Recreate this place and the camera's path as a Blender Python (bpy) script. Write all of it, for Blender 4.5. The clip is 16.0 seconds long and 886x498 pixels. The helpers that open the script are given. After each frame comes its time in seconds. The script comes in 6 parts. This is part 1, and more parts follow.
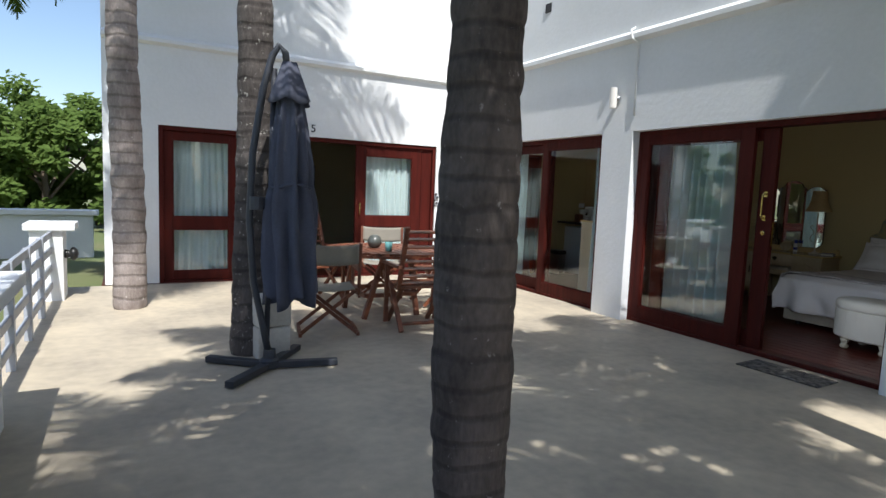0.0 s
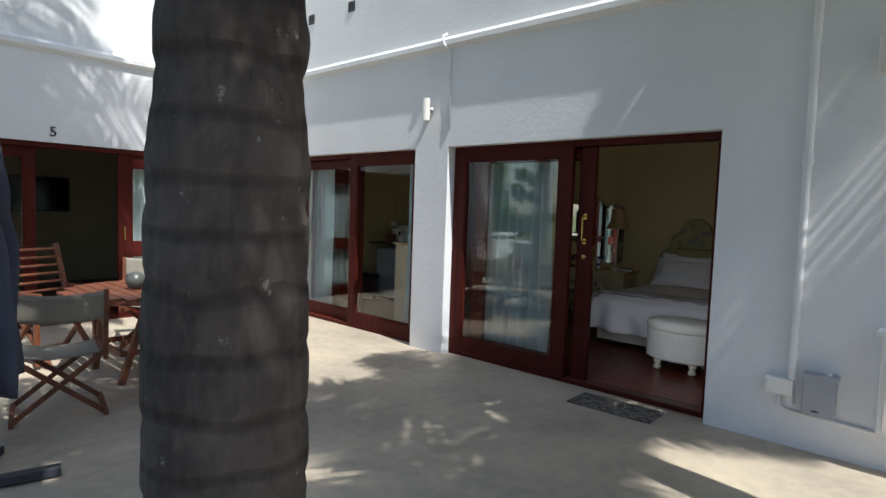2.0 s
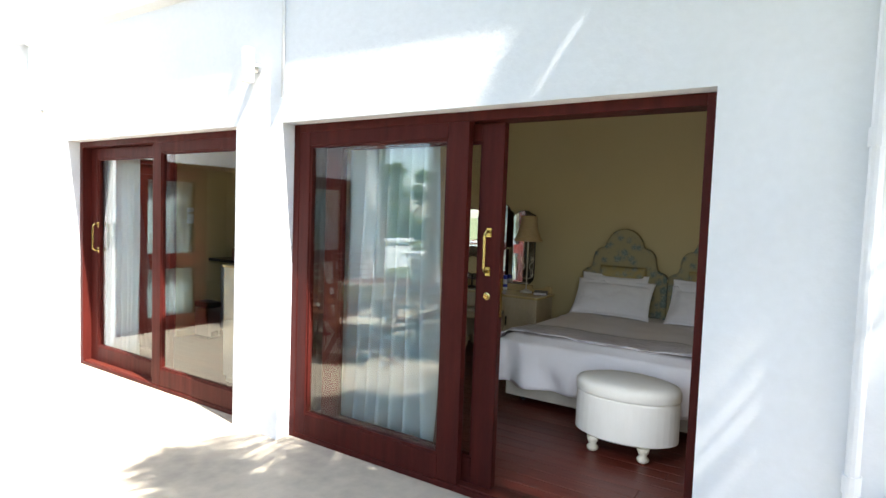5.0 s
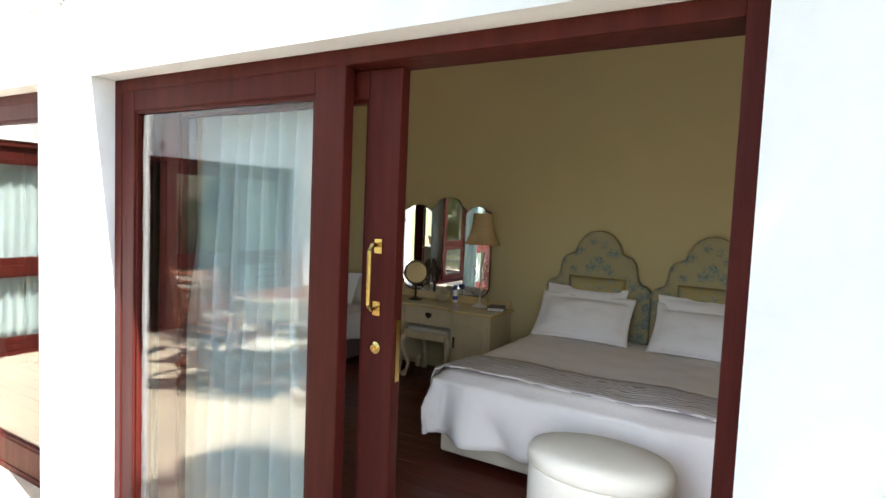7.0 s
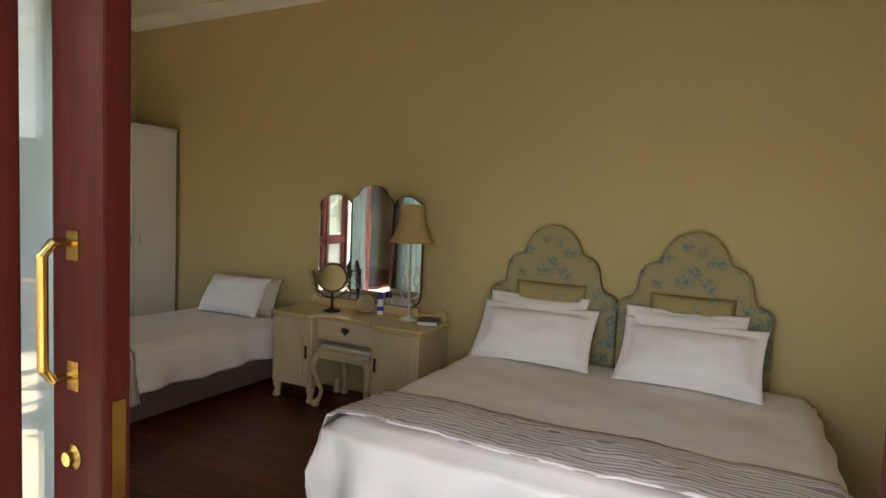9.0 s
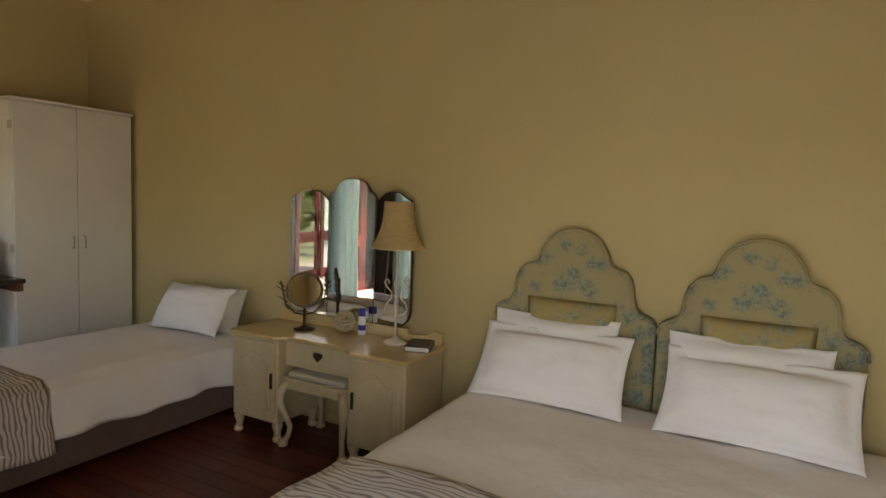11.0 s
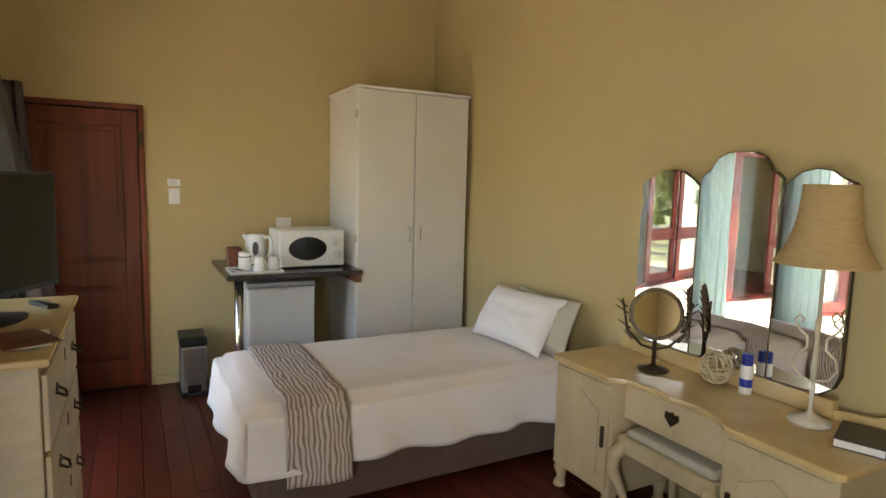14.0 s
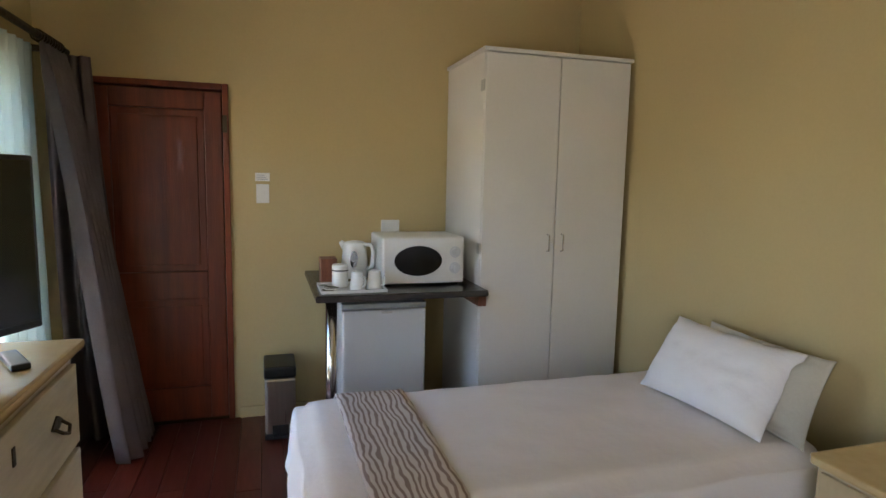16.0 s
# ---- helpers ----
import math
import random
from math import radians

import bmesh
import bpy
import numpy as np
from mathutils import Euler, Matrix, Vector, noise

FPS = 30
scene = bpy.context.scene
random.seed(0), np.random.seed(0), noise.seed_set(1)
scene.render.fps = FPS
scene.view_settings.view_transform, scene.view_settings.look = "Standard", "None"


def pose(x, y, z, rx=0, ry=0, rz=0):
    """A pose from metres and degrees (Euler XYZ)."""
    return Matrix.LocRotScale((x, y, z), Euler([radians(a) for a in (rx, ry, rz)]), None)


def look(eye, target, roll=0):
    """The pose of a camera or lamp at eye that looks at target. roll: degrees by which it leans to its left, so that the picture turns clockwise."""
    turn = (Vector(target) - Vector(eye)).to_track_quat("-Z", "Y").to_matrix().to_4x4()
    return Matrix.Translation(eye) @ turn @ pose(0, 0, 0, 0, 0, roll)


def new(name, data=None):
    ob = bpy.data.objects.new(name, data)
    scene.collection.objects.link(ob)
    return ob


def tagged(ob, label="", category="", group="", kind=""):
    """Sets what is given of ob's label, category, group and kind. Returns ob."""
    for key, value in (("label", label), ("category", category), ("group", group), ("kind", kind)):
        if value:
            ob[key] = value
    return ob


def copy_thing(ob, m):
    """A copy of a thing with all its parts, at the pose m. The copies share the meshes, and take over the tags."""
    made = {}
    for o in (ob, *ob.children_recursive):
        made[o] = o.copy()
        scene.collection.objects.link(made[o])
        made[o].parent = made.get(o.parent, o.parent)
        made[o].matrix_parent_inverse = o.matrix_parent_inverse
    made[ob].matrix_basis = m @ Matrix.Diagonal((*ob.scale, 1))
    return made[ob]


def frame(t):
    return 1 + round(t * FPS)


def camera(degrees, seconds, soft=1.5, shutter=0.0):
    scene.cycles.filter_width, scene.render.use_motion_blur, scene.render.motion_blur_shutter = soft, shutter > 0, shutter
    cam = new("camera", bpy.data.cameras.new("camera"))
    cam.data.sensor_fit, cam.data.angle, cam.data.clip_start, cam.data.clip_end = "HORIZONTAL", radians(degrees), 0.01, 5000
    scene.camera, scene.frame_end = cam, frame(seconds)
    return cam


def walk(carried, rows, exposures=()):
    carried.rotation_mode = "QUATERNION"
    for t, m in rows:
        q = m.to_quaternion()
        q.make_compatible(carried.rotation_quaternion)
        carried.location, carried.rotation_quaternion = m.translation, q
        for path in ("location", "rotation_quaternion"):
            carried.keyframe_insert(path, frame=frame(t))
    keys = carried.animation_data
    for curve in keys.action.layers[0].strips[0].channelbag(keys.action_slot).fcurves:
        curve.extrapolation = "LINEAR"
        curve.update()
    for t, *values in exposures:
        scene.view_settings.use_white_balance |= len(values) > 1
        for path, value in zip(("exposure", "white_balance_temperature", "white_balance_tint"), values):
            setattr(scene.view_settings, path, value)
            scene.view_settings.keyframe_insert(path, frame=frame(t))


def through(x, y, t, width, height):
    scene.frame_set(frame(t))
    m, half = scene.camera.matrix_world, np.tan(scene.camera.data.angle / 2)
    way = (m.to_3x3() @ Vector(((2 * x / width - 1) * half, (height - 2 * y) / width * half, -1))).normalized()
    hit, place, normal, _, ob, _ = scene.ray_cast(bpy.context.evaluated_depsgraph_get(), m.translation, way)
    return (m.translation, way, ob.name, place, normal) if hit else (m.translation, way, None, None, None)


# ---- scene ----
cam = camera(74.6, 16.0)
PATH = [
    (0, (-0.629, -0.737, 1.427), (0.331, 1.006, 1.225), 2.3),
    (0.5, (-0.518, -0.533, 1.463), (0.541, 1.154, 1.283), 2.3),
    (1, (-0.42, -0.311, 1.481), (0.782, 1.28, 1.32), 2.3),
    (1.5, (-0.235, -0.171, 1.496), (1.126, 1.288, 1.349), 2.2),
    (2, (-0.036, 0.014, 1.529), (1.431, 1.367, 1.392), 2.0),
    (2.5, (0.215, 0.202, 1.535), (1.74, 1.489, 1.403), 1.9),
    (3, (0.5, 0.383, 1.541), (2.084, 1.598, 1.415), 1.9),
    (3.5, (0.785, 0.512, 1.559), (2.41, 1.672, 1.432), 1.8),
    (4, (1.115, 0.665, 1.581), (2.758, 1.798, 1.449), 1.7),
    (4.2, (1.231, 0.758, 1.57), (2.889, 1.871, 1.457), 1.9),
    (6.3, (2.566, 1.227, 1.65), (4.25, 2.298, 1.509), 2.3),
    (6.5, (2.67, 1.268, 1.646), (4.362, 2.325, 1.507), 2.4),
    (7, (3.001, 1.353, 1.644), (4.706, 2.389, 1.507), 2.4),
    (7.5, (3.264, 1.413, 1.611), (4.98, 2.432, 1.475), 2.4),
    (8, (3.553, 1.486, 1.603), (5.296, 2.456, 1.467), 2.2),
    (8.5, (3.794, 1.528, 1.608), (5.556, 2.463, 1.474), 2.3),
    (9, (4.051, 1.611, 1.589), (5.819, 2.537, 1.454), 2.3),
    (9.2, (4.155, 1.673, 1.6), (5.921, 2.6, 1.45), 3.3),
    (11.3, (4.899, 1.987, 1.634), (6.647, 2.945, 1.464), 1.6),
    (11.5, (4.968, 2.039, 1.619), (6.682, 3.055, 1.455), 1.9),
    (12, (5.205, 2.101, 1.614), (6.787, 3.311, 1.432), 1.6),
    (12.5, (5.359, 2.133, 1.594), (6.746, 3.562, 1.406), 1.7),
    (13, (5.45, 2.274, 1.59), (6.635, 3.872, 1.381), 1.6),
    (13.5, (5.547, 2.459, 1.582), (6.598, 4.148, 1.371), 1.5),
    (14, (5.616, 2.665, 1.586), (6.553, 4.418, 1.363), 1.5),
    (14.5, (5.735, 2.865, 1.583), (6.554, 4.675, 1.352), 1.3),
    (15, (5.795, 3.108, 1.564), (6.512, 4.96, 1.328), 1.4),
    (15.5, (5.842, 3.349, 1.556), (6.495, 5.226, 1.329), 1.3),
    (16, (5.894, 3.647, 1.554), (6.479, 5.545, 1.316), 1.2),
]
EXPOSURES = [(0.0, 0.35, 6250, 10), (0.5, 0.4, 6250, 10), (1.5, 0.15, 6250, 10), (2.5, 0.6, 6350, 10), (3.5, 1.4, 6400, 10), (4.2, 1.7, 6400, 10), (6.5, 2.55, 6550, 10), (7.0, 2.55, 6650, 10), (8.0, 2.8, 6950, 11), (9.0, 2.95, 7500, 14), (11.5, 3.15, 7900, 14), (12.5, 3.85, 7800, 13), (13.5, 4.05, 7600, 12), (14.0, 3.95, 7350, 12), (15.0, 3.5, 6800, 14), (15.5, 3.45, 6600, 14), (16.0, 3.7, 6400, 14)]
walk(cam, [(t, look(eye, target, roll)) for t, eye, target, roll in PATH], EXPOSURES)

# ---- world, sun, exposure ----
SUN_DIR = Vector((0.17, 1.0, -1.55)).normalized()      # the way the sunlight travels
world = bpy.data.worlds.new("sky")
scene.world = world
world.use_nodes = True
wn = world.node_tree
sky = wn.nodes.new("ShaderNodeTexSky")
sky.sky_type = "NISHITA"
sky.sun_disc = False
sky.sun_elevation = math.asin(-SUN_DIR.z)
sky.sun_rotation = math.atan2(-SUN_DIR.x, -SUN_DIR.y)
wn.links.new(sky.outputs[0], wn.nodes["Background"].inputs[0])
wn.nodes["Background"].inputs[1].default_value = 0.14
sun = new("sun", bpy.data.lights.new("sun", "SUN"))
sun.data.energy, sun.data.angle, sun.data.color = 5.0, radians(0.6), (1.0, 0.97, 0.91)
sun.matrix_world = look((0, 0, 20), Vector((0, 0, 20)) + SUN_DIR)

# added fill lamp in the open doorway, boosting the sky light on bed and room
door_fill = new("doorway_fill", bpy.data.lights.new("doorway_fill", "AREA"))
door_fill.data.shape, door_fill.data.size, door_fill.data.size_y = "RECTANGLE", 1.02, 2.0
door_fill.data.energy, door_fill.data.color = 3.2, (0.90, 0.95, 1.0)
door_fill.matrix_world = look((4.70, 1.99, 1.06), (6.0, 1.99, 1.06))


# ---- materials ----
def mat(name, col, col2=None, rough=0.6, metal=0.0, scale=8.0, fine=60.0, bump=0.15, spread=0.5, stretch=(1, 1, 1), rand=0.0, coat=0.0, spec=0.5):
    """A surface of two colours mixed by a coarse and a fine noise, with fine relief."""
    m = bpy.data.materials.new(name)
    m.use_nodes = True
    nt = m.node_tree
    b = nt.nodes["Principled BSDF"]
    col2 = col2 or tuple(c * 0.86 for c in col)
    tc = nt.nodes.new("ShaderNodeTexCoord")
    mp = nt.nodes.new("ShaderNodeMapping")
    mp.inputs["Scale"].default_value = stretch
    nt.links.new(tc.outputs["Object"], mp.inputs[0])
    n1, n2 = nt.nodes.new("ShaderNodeTexNoise"), nt.nodes.new("ShaderNodeTexNoise")
    for n, s in ((n1, scale), (n2, fine)):
        n.inputs["Scale"].default_value = s
        n.inputs["Detail"].default_value = 5
        nt.links.new(mp.outputs[0], n.inputs["Vector"])
    add = nt.nodes.new("ShaderNodeMath")
    add.operation = "MULTIPLY_ADD"
    nt.links.new(n2.outputs[0], add.inputs[0])
    add.inputs[1].default_value = 0.45
    nt.links.new(n1.outputs[0], add.inputs[2])
    ramp = nt.nodes.new("ShaderNodeMapRange")
    ramp.inputs[1].default_value, ramp.inputs[2].default_value = 0.72 - spread / 2, 0.72 + spread / 2
    nt.links.new(add.outputs[0], ramp.inputs[0])
    mix = nt.nodes.new("ShaderNodeMix")
    mix.data_type = "RGBA"
    mix.inputs[6].default_value, mix.inputs[7].default_value = (*col, 1), (*col2, 1)
    nt.links.new(ramp.outputs[0], mix.inputs[0])
    out = mix.outputs[2]
    if rand:
        oi, hs, mr = nt.nodes.new("ShaderNodeObjectInfo"), nt.nodes.new("ShaderNodeHueSaturation"), nt.nodes.new("ShaderNodeMapRange")
        mr.inputs[3].default_value, mr.inputs[4].default_value = 1 - rand, 1 + rand
        nt.links.new(oi.outputs["Random"], mr.inputs[0])
        nt.links.new(mr.outputs[0], hs.inputs["Value"])
        nt.links.new(out, hs.inputs["Color"])
        out = hs.outputs[0]
    nt.links.new(out, b.inputs["Base Color"])
    rr = nt.nodes.new("ShaderNodeMapRange")
    rr.inputs[3].default_value, rr.inputs[4].default_value = max(rough - 0.08, 0.02), min(rough + 0.08, 1)
    nt.links.new(n1.outputs[0], rr.inputs[0])
    nt.links.new(rr.outputs[0], b.inputs["Roughness"])
    b.inputs["Metallic"].default_value = metal
    b.inputs["Coat Weight"].default_value = coat
    b.inputs["Specular IOR Level"].default_value = spec
    if bump:
        bp = nt.nodes.new("ShaderNodeBump")
        bp.inputs["Strength"].default_value, bp.inputs["Distance"].default_value = bump, 0.01
        nt.links.new(add.outputs[0], bp.inputs["Height"])
        nt.links.new(bp.outputs[0], b.inputs["Normal"])
    return m


def cloth(name, col, col2=None, through=0.3, scale=5.0, fine=90.0, bump=0.3, stretch=(1, 1, 1)):
    """A cloth that lets some light through."""
    m = mat(name, col, col2, 0.9, 0, scale, fine, bump, 0.6, stretch, spec=0.1)
    nt = m.node_tree
    tr, mx = nt.nodes.new("ShaderNodeBsdfTranslucent"), nt.nodes.new("ShaderNodeMixShader")
    tr.inputs[0].default_value = (*col, 1)
    mx.inputs[0].default_value = through
    nt.links.new(nt.nodes["Principled BSDF"].outputs[0], mx.inputs[1])
    nt.links.new(tr.outputs[0], mx.inputs[2])
    nt.links.new(mx.outputs[0], nt.nodes["Material Output"].inputs[0])
    return m


def glass_mat(name):
    m = bpy.data.materials.new(name)
    m.use_nodes = True
    nt = m.node_tree
    nt.nodes.remove(nt.nodes["Principled BSDF"])
    tr, gl, mx, fr, pw = (nt.nodes.new(k) for k in ("ShaderNodeBsdfTransparent", "ShaderNodeBsdfGlossy", "ShaderNodeMixShader", "ShaderNodeLayerWeight", "ShaderNodeMath"))
    tr.inputs[0].default_value = (0.975, 0.985, 0.98, 1)
    gl.inputs["Roughness"].default_value = 0.0
    p4 = nt.nodes.new("ShaderNodeMath")
    p4.operation = "POWER"
    p4.inputs[1].default_value = 3.5
    pw.operation = "MULTIPLY_ADD"
    pw.inputs[1].default_value, pw.inputs[2].default_value = 0.75, 0.06
    nt.links.new(fr.outputs["Facing"], p4.inputs[0])
    nt.links.new(p4.outputs[0], pw.inputs[0])
    nt.links.new(pw.outputs[0], mx.inputs[0])
    nt.links.new(tr.outputs[0], mx.inputs[1])
    nt.links.new(gl.outputs[0], mx.inputs[2])
    nt.links.new(mx.outputs[0], nt.nodes["Material Output"].inputs[0])
    return m


def mirror_mat(name):
    m = bpy.data.materials.new(name)
    m.use_nodes = True
    b = m.node_tree.nodes["Principled BSDF"]
    b.inputs["Base Color"].default_value = (0.86, 0.87, 0.86, 1)
    b.inputs["Metallic"].default_value, b.inputs["Roughness"].default_value = 1.0, 0.004
    return m


def bark(name, light, dark, pale, ring, lichen):
    """Palm bark: slanting leaf-scar rings, blotches, upright cracks and pale lichen flecks."""
    m = mat(name, light, dark, 0.95, scale=3.2, fine=30, bump=0, spread=0.4, stretch=(1.6, 1.6, 0.8), spec=0.2)
    nt = m.node_tree
    b = nt.nodes["Principled BSDF"]
    base = b.inputs["Base Color"].links[0].from_socket
    tc = nt.nodes.new("ShaderNodeTexCoord")
    wv = nt.nodes.new("ShaderNodeTexWave")
    wv.wave_type, wv.bands_direction = "BANDS", "Z"
    wv.inputs["Scale"].default_value, wv.inputs["Distortion"].default_value = 0.314 / ring, 3.2
    wv.inputs["Detail"].default_value, wv.inputs["Detail Scale"].default_value = 5, 1.0
    nt.links.new(tc.outputs["Object"], wv.inputs["Vector"])
    scar = nt.nodes.new("ShaderNodeMapRange")
    scar.inputs[1].default_value, scar.inputs[2].default_value = 0.0, 0.22
    scar.inputs[3].default_value, scar.inputs[4].default_value = 0.68, 1.0
    nt.links.new(wv.outputs["Fac"], scar.inputs[0])
    mul = nt.nodes.new("ShaderNodeMix")
    mul.data_type, mul.blend_type = "RGBA", "MULTIPLY"
    mul.inputs[0].default_value = 1.0
    nt.links.new(base, mul.inputs[6])
    nt.links.new(scar.outputs[0], mul.inputs[7])
    fl = nt.nodes.new("ShaderNodeTexNoise")
    fl.inputs["Scale"].default_value, fl.inputs["Detail"].default_value, fl.inputs["Roughness"].default_value = 26, 6, 0.7
    nt.links.new(tc.outputs["Object"], fl.inputs["Vector"])
    fm = nt.nodes.new("ShaderNodeMapRange")
    fm.inputs[1].default_value, fm.inputs[2].default_value = lichen, lichen + 0.07
    nt.links.new(fl.outputs[0], fm.inputs[0])
    mx = nt.nodes.new("ShaderNodeMix")
    mx.data_type = "RGBA"
    mx.inputs[7].default_value = (*pale, 1)
    nt.links.new(fm.outputs[0], mx.inputs[0])
    nt.links.new(mul.outputs[2], mx.inputs[6])
    nt.links.new(mx.outputs[2], b.inputs["Base Color"])
    mp, cr, ad, bp = (nt.nodes.new(k) for k in ("ShaderNodeMapping", "ShaderNodeTexNoise", "ShaderNodeMath", "ShaderNodeBump"))
    mp.inputs["Scale"].default_value = (1, 1, 0.3)
    nt.links.new(tc.outputs["Object"], mp.inputs[0])
    cr.inputs["Scale"].default_value, cr.inputs["Detail"].default_value = 45, 6
    nt.links.new(mp.outputs[0], cr.inputs["Vector"])
    ad.operation = "MULTIPLY_ADD"
    ad.inputs[1].default_value = 0.7
    nt.links.new(cr.outputs[0], ad.inputs[0])
    nt.links.new(scar.outputs[0], ad.inputs[2])
    bp.inputs["Strength"].default_value, bp.inputs["Distance"].default_value = 0.8, 0.015
    nt.links.new(ad.outputs[0], bp.inputs["Height"])
    nt.links.new(bp.outputs[0], b.inputs["Normal"])
    return m


PLASTER = mat("white_plaster", (0.80, 0.81, 0.82), (0.73, 0.74, 0.74), 0.85, scale=1.3, fine=24, bump=0.55)
SCREED = mat("tan_screed", (0.54, 0.465, 0.35), (0.34, 0.295, 0.235), 0.6, scale=1.3, fine=11, bump=0.3, spread=0.42)
ROOMPAINT = mat("khaki_paint", (0.54, 0.425, 0.212), (0.50, 0.39, 0.19), 0.8, scale=0.8, fine=60, bump=0.2)
CEILPAINT = mat("ceiling_paint", (0.78, 0.74, 0.64), (0.74, 0.70, 0.60), 0.8, scale=1.5, fine=40, bump=0.1)
MEDUSA = mat("red_wood", (0.085, 0.013, 0.009), (0.048, 0.008, 0.006), 0.5, scale=3, fine=30, bump=0.15, stretch=(6, 6, 0.5), spec=0.12)
DOORWOOD = mat("door_wood", (0.23, 0.042, 0.012), (0.11, 0.02, 0.007), 0.4, scale=3, fine=26, bump=0.15, stretch=(7, 7, 0.4), coat=0.2)
PLANK = mat("plank_wood", (0.115, 0.021, 0.012), (0.066, 0.0125, 0.008), 0.36, scale=4, fine=30, bump=0.12, stretch=(8, 0.6, 1), rand=0.18, coat=0.04, spec=0.35)
TEAK = mat("teak_wood", (0.22, 0.075, 0.035), (0.11, 0.035, 0.018), 0.5, scale=5, fine=40, bump=0.2, stretch=(3, 3, 1), rand=0.15)
GLASS = glass_mat("window_glass")
MIRROR = mirror_mat("mirror_glass")
SHEER = cloth("sheer_cloth", (0.82, 0.92, 0.92), (0.74, 0.86, 0.87), 0.4)
GREYCLOTH = cloth("taupe_cloth", (0.20, 0.165, 0.165), (0.15, 0.12, 0.12), 0.12, bump=0.2)
LINEN = cloth("white_linen", (0.90, 0.85, 0.83), (0.86, 0.80, 0.78), 0.05, scale=3.5, fine=22, bump=0.6)
PILLOWCLOTH = cloth("pillow_linen", (0.90, 0.87, 0.86), (0.86, 0.82, 0.81), 0.05, scale=6, fine=30, bump=0.6)
CREAM = mat("cream_paint", (0.60, 0.48, 0.30), (0.49, 0.38, 0.22), 0.45, scale=6, fine=40, bump=0.12, stretch=(1, 1, 0.6))
CREAMTOP = mat("cream_varnish", (0.64, 0.47, 0.23), (0.54, 0.38, 0.17), 0.2, scale=5, fine=30, bump=0.05, coat=0.4)
BASECLOTH = mat("bed_base_cloth", (0.15, 0.095, 0.075), (0.12, 0.075, 0.06), 0.9, scale=10, fine=120, bump=0.2)
BASECREAM = mat("bed_base_cream", (0.55, 0.48, 0.38), None, 0.9, scale=10, fine=120, bump=0.2)
WHITEPAINT = mat("white_cupboard", (0.78, 0.75, 0.70), (0.73, 0.70, 0.65), 0.5, scale=2, fine=60, bump=0.04)
WHITEPLASTIC = mat("white_plastic", (0.80, 0.79, 0.76), (0.76, 0.75, 0.72), 0.35, scale=6, fine=60, bump=0.02)
FRIDGE = mat("fridge_enamel", (0.66, 0.67, 0.68), (0.62, 0.63, 0.64), 0.35, scale=4, fine=60, bump=0.03)
CHROME = mat("chrome", (0.72, 0.72, 0.72), (0.66, 0.66, 0.66), 0.18, 1.0, bump=0.02)
STEEL = mat("brushed_steel", (0.56, 0.55, 0.53), (0.46, 0.45, 0.43), 0.3, 1.0, scale=6, fine=80, bump=0.05, stretch=(8, 8, 0.4))
BRASS = mat("brass", (0.64, 0.46, 0.17), (0.52, 0.36, 0.12), 0.22, 1.0, scale=12, bump=0.04)
BLACK = mat("black_plastic", (0.012, 0.012, 0.013), (0.02, 0.02, 0.02), 0.35, scale=10, bump=0.04)
SCREEN = mat("screen_glass", (0.008, 0.008, 0.009), (0.01, 0.01, 0.011), 0.12, scale=3, bump=0)
DARKSTONE = mat("dark_worktop", (0.03, 0.026, 0.025), (0.055, 0.045, 0.042), 0.22, scale=30, fine=120, bump=0.05)
IRON = mat("dark_iron", (0.06, 0.06, 0.065), (0.04, 0.04, 0.045), 0.5, 0.6, scale=10, bump=0.1)
ANTIQUE = mat("antique_brass", (0.09, 0.065, 0.035), (0.05, 0.038, 0.022), 0.45, 0.7, scale=30, bump=0.2)
UMBRELLA = cloth("umbrella_cloth", (0.105, 0.112, 0.15), (0.07, 0.075, 0.10), 0.06, scale=4, fine=60, bump=0.25)
UMBMETAL = mat("umbrella_metal", (0.055, 0.06, 0.075), (0.04, 0.043, 0.05), 0.5, 0.3, scale=8, bump=0.1)
CANVAS = cloth("cream_canvas", (0.62, 0.57, 0.47), (0.52, 0.47, 0.38), 0.15, bump=0.3)
CANVASGREY = cloth("faded_canvas", (0.33, 0.30, 0.25), (0.26, 0.24, 0.20), 0.1, bump=0.3)
BARK = bark("palm_bark", (0.125, 0.104, 0.092), (0.05, 0.042, 0.038), (0.27, 0.25, 0.23), 0.105, 0.64)
BARKPALE = bark("palm_bark_pale", (0.36, 0.31, 0.285), (0.20, 0.165, 0.15), (0.55, 0.52, 0.48), 0.12, 0.64)
BARKLICHEN = bark("palm_bark_lichen", (0.115, 0.10, 0.092), (0.05, 0.043, 0.04), (0.42, 0.40, 0.36), 0.14, 0.60)
LEAF = cloth("palm_leaf", (0.09, 0.14, 0.03), (0.055, 0.09, 0.02), 0.3, scale=6, bump=0.1)
BUSH = cloth("bush_leaf", (0.16, 0.23, 0.06), (0.09, 0.15, 0.035), 0.45, scale=3, bump=0.1)
WOODTRUNK = mat("tree_bark", (0.12, 0.09, 0.065), None, 0.95, scale=6, bump=0.6)
GRASS = mat("lawn", (0.10, 0.14, 0.045), (0.16, 0.15, 0.07), 0.95, scale=0.6, fine=20, bump=0.5)
COIR = mat("coir_mat", (0.20, 0.18, 0.155), (0.05, 0.045, 0.04), 0.95, scale=22, fine=120, bump=0.8, spread=0.25)
STRAW = cloth("straw_shade", (0.66, 0.49, 0.26), (0.50, 0.34, 0.15), 0.25, scale=20, fine=100, bump=0.4, stretch=(1, 1, 6))
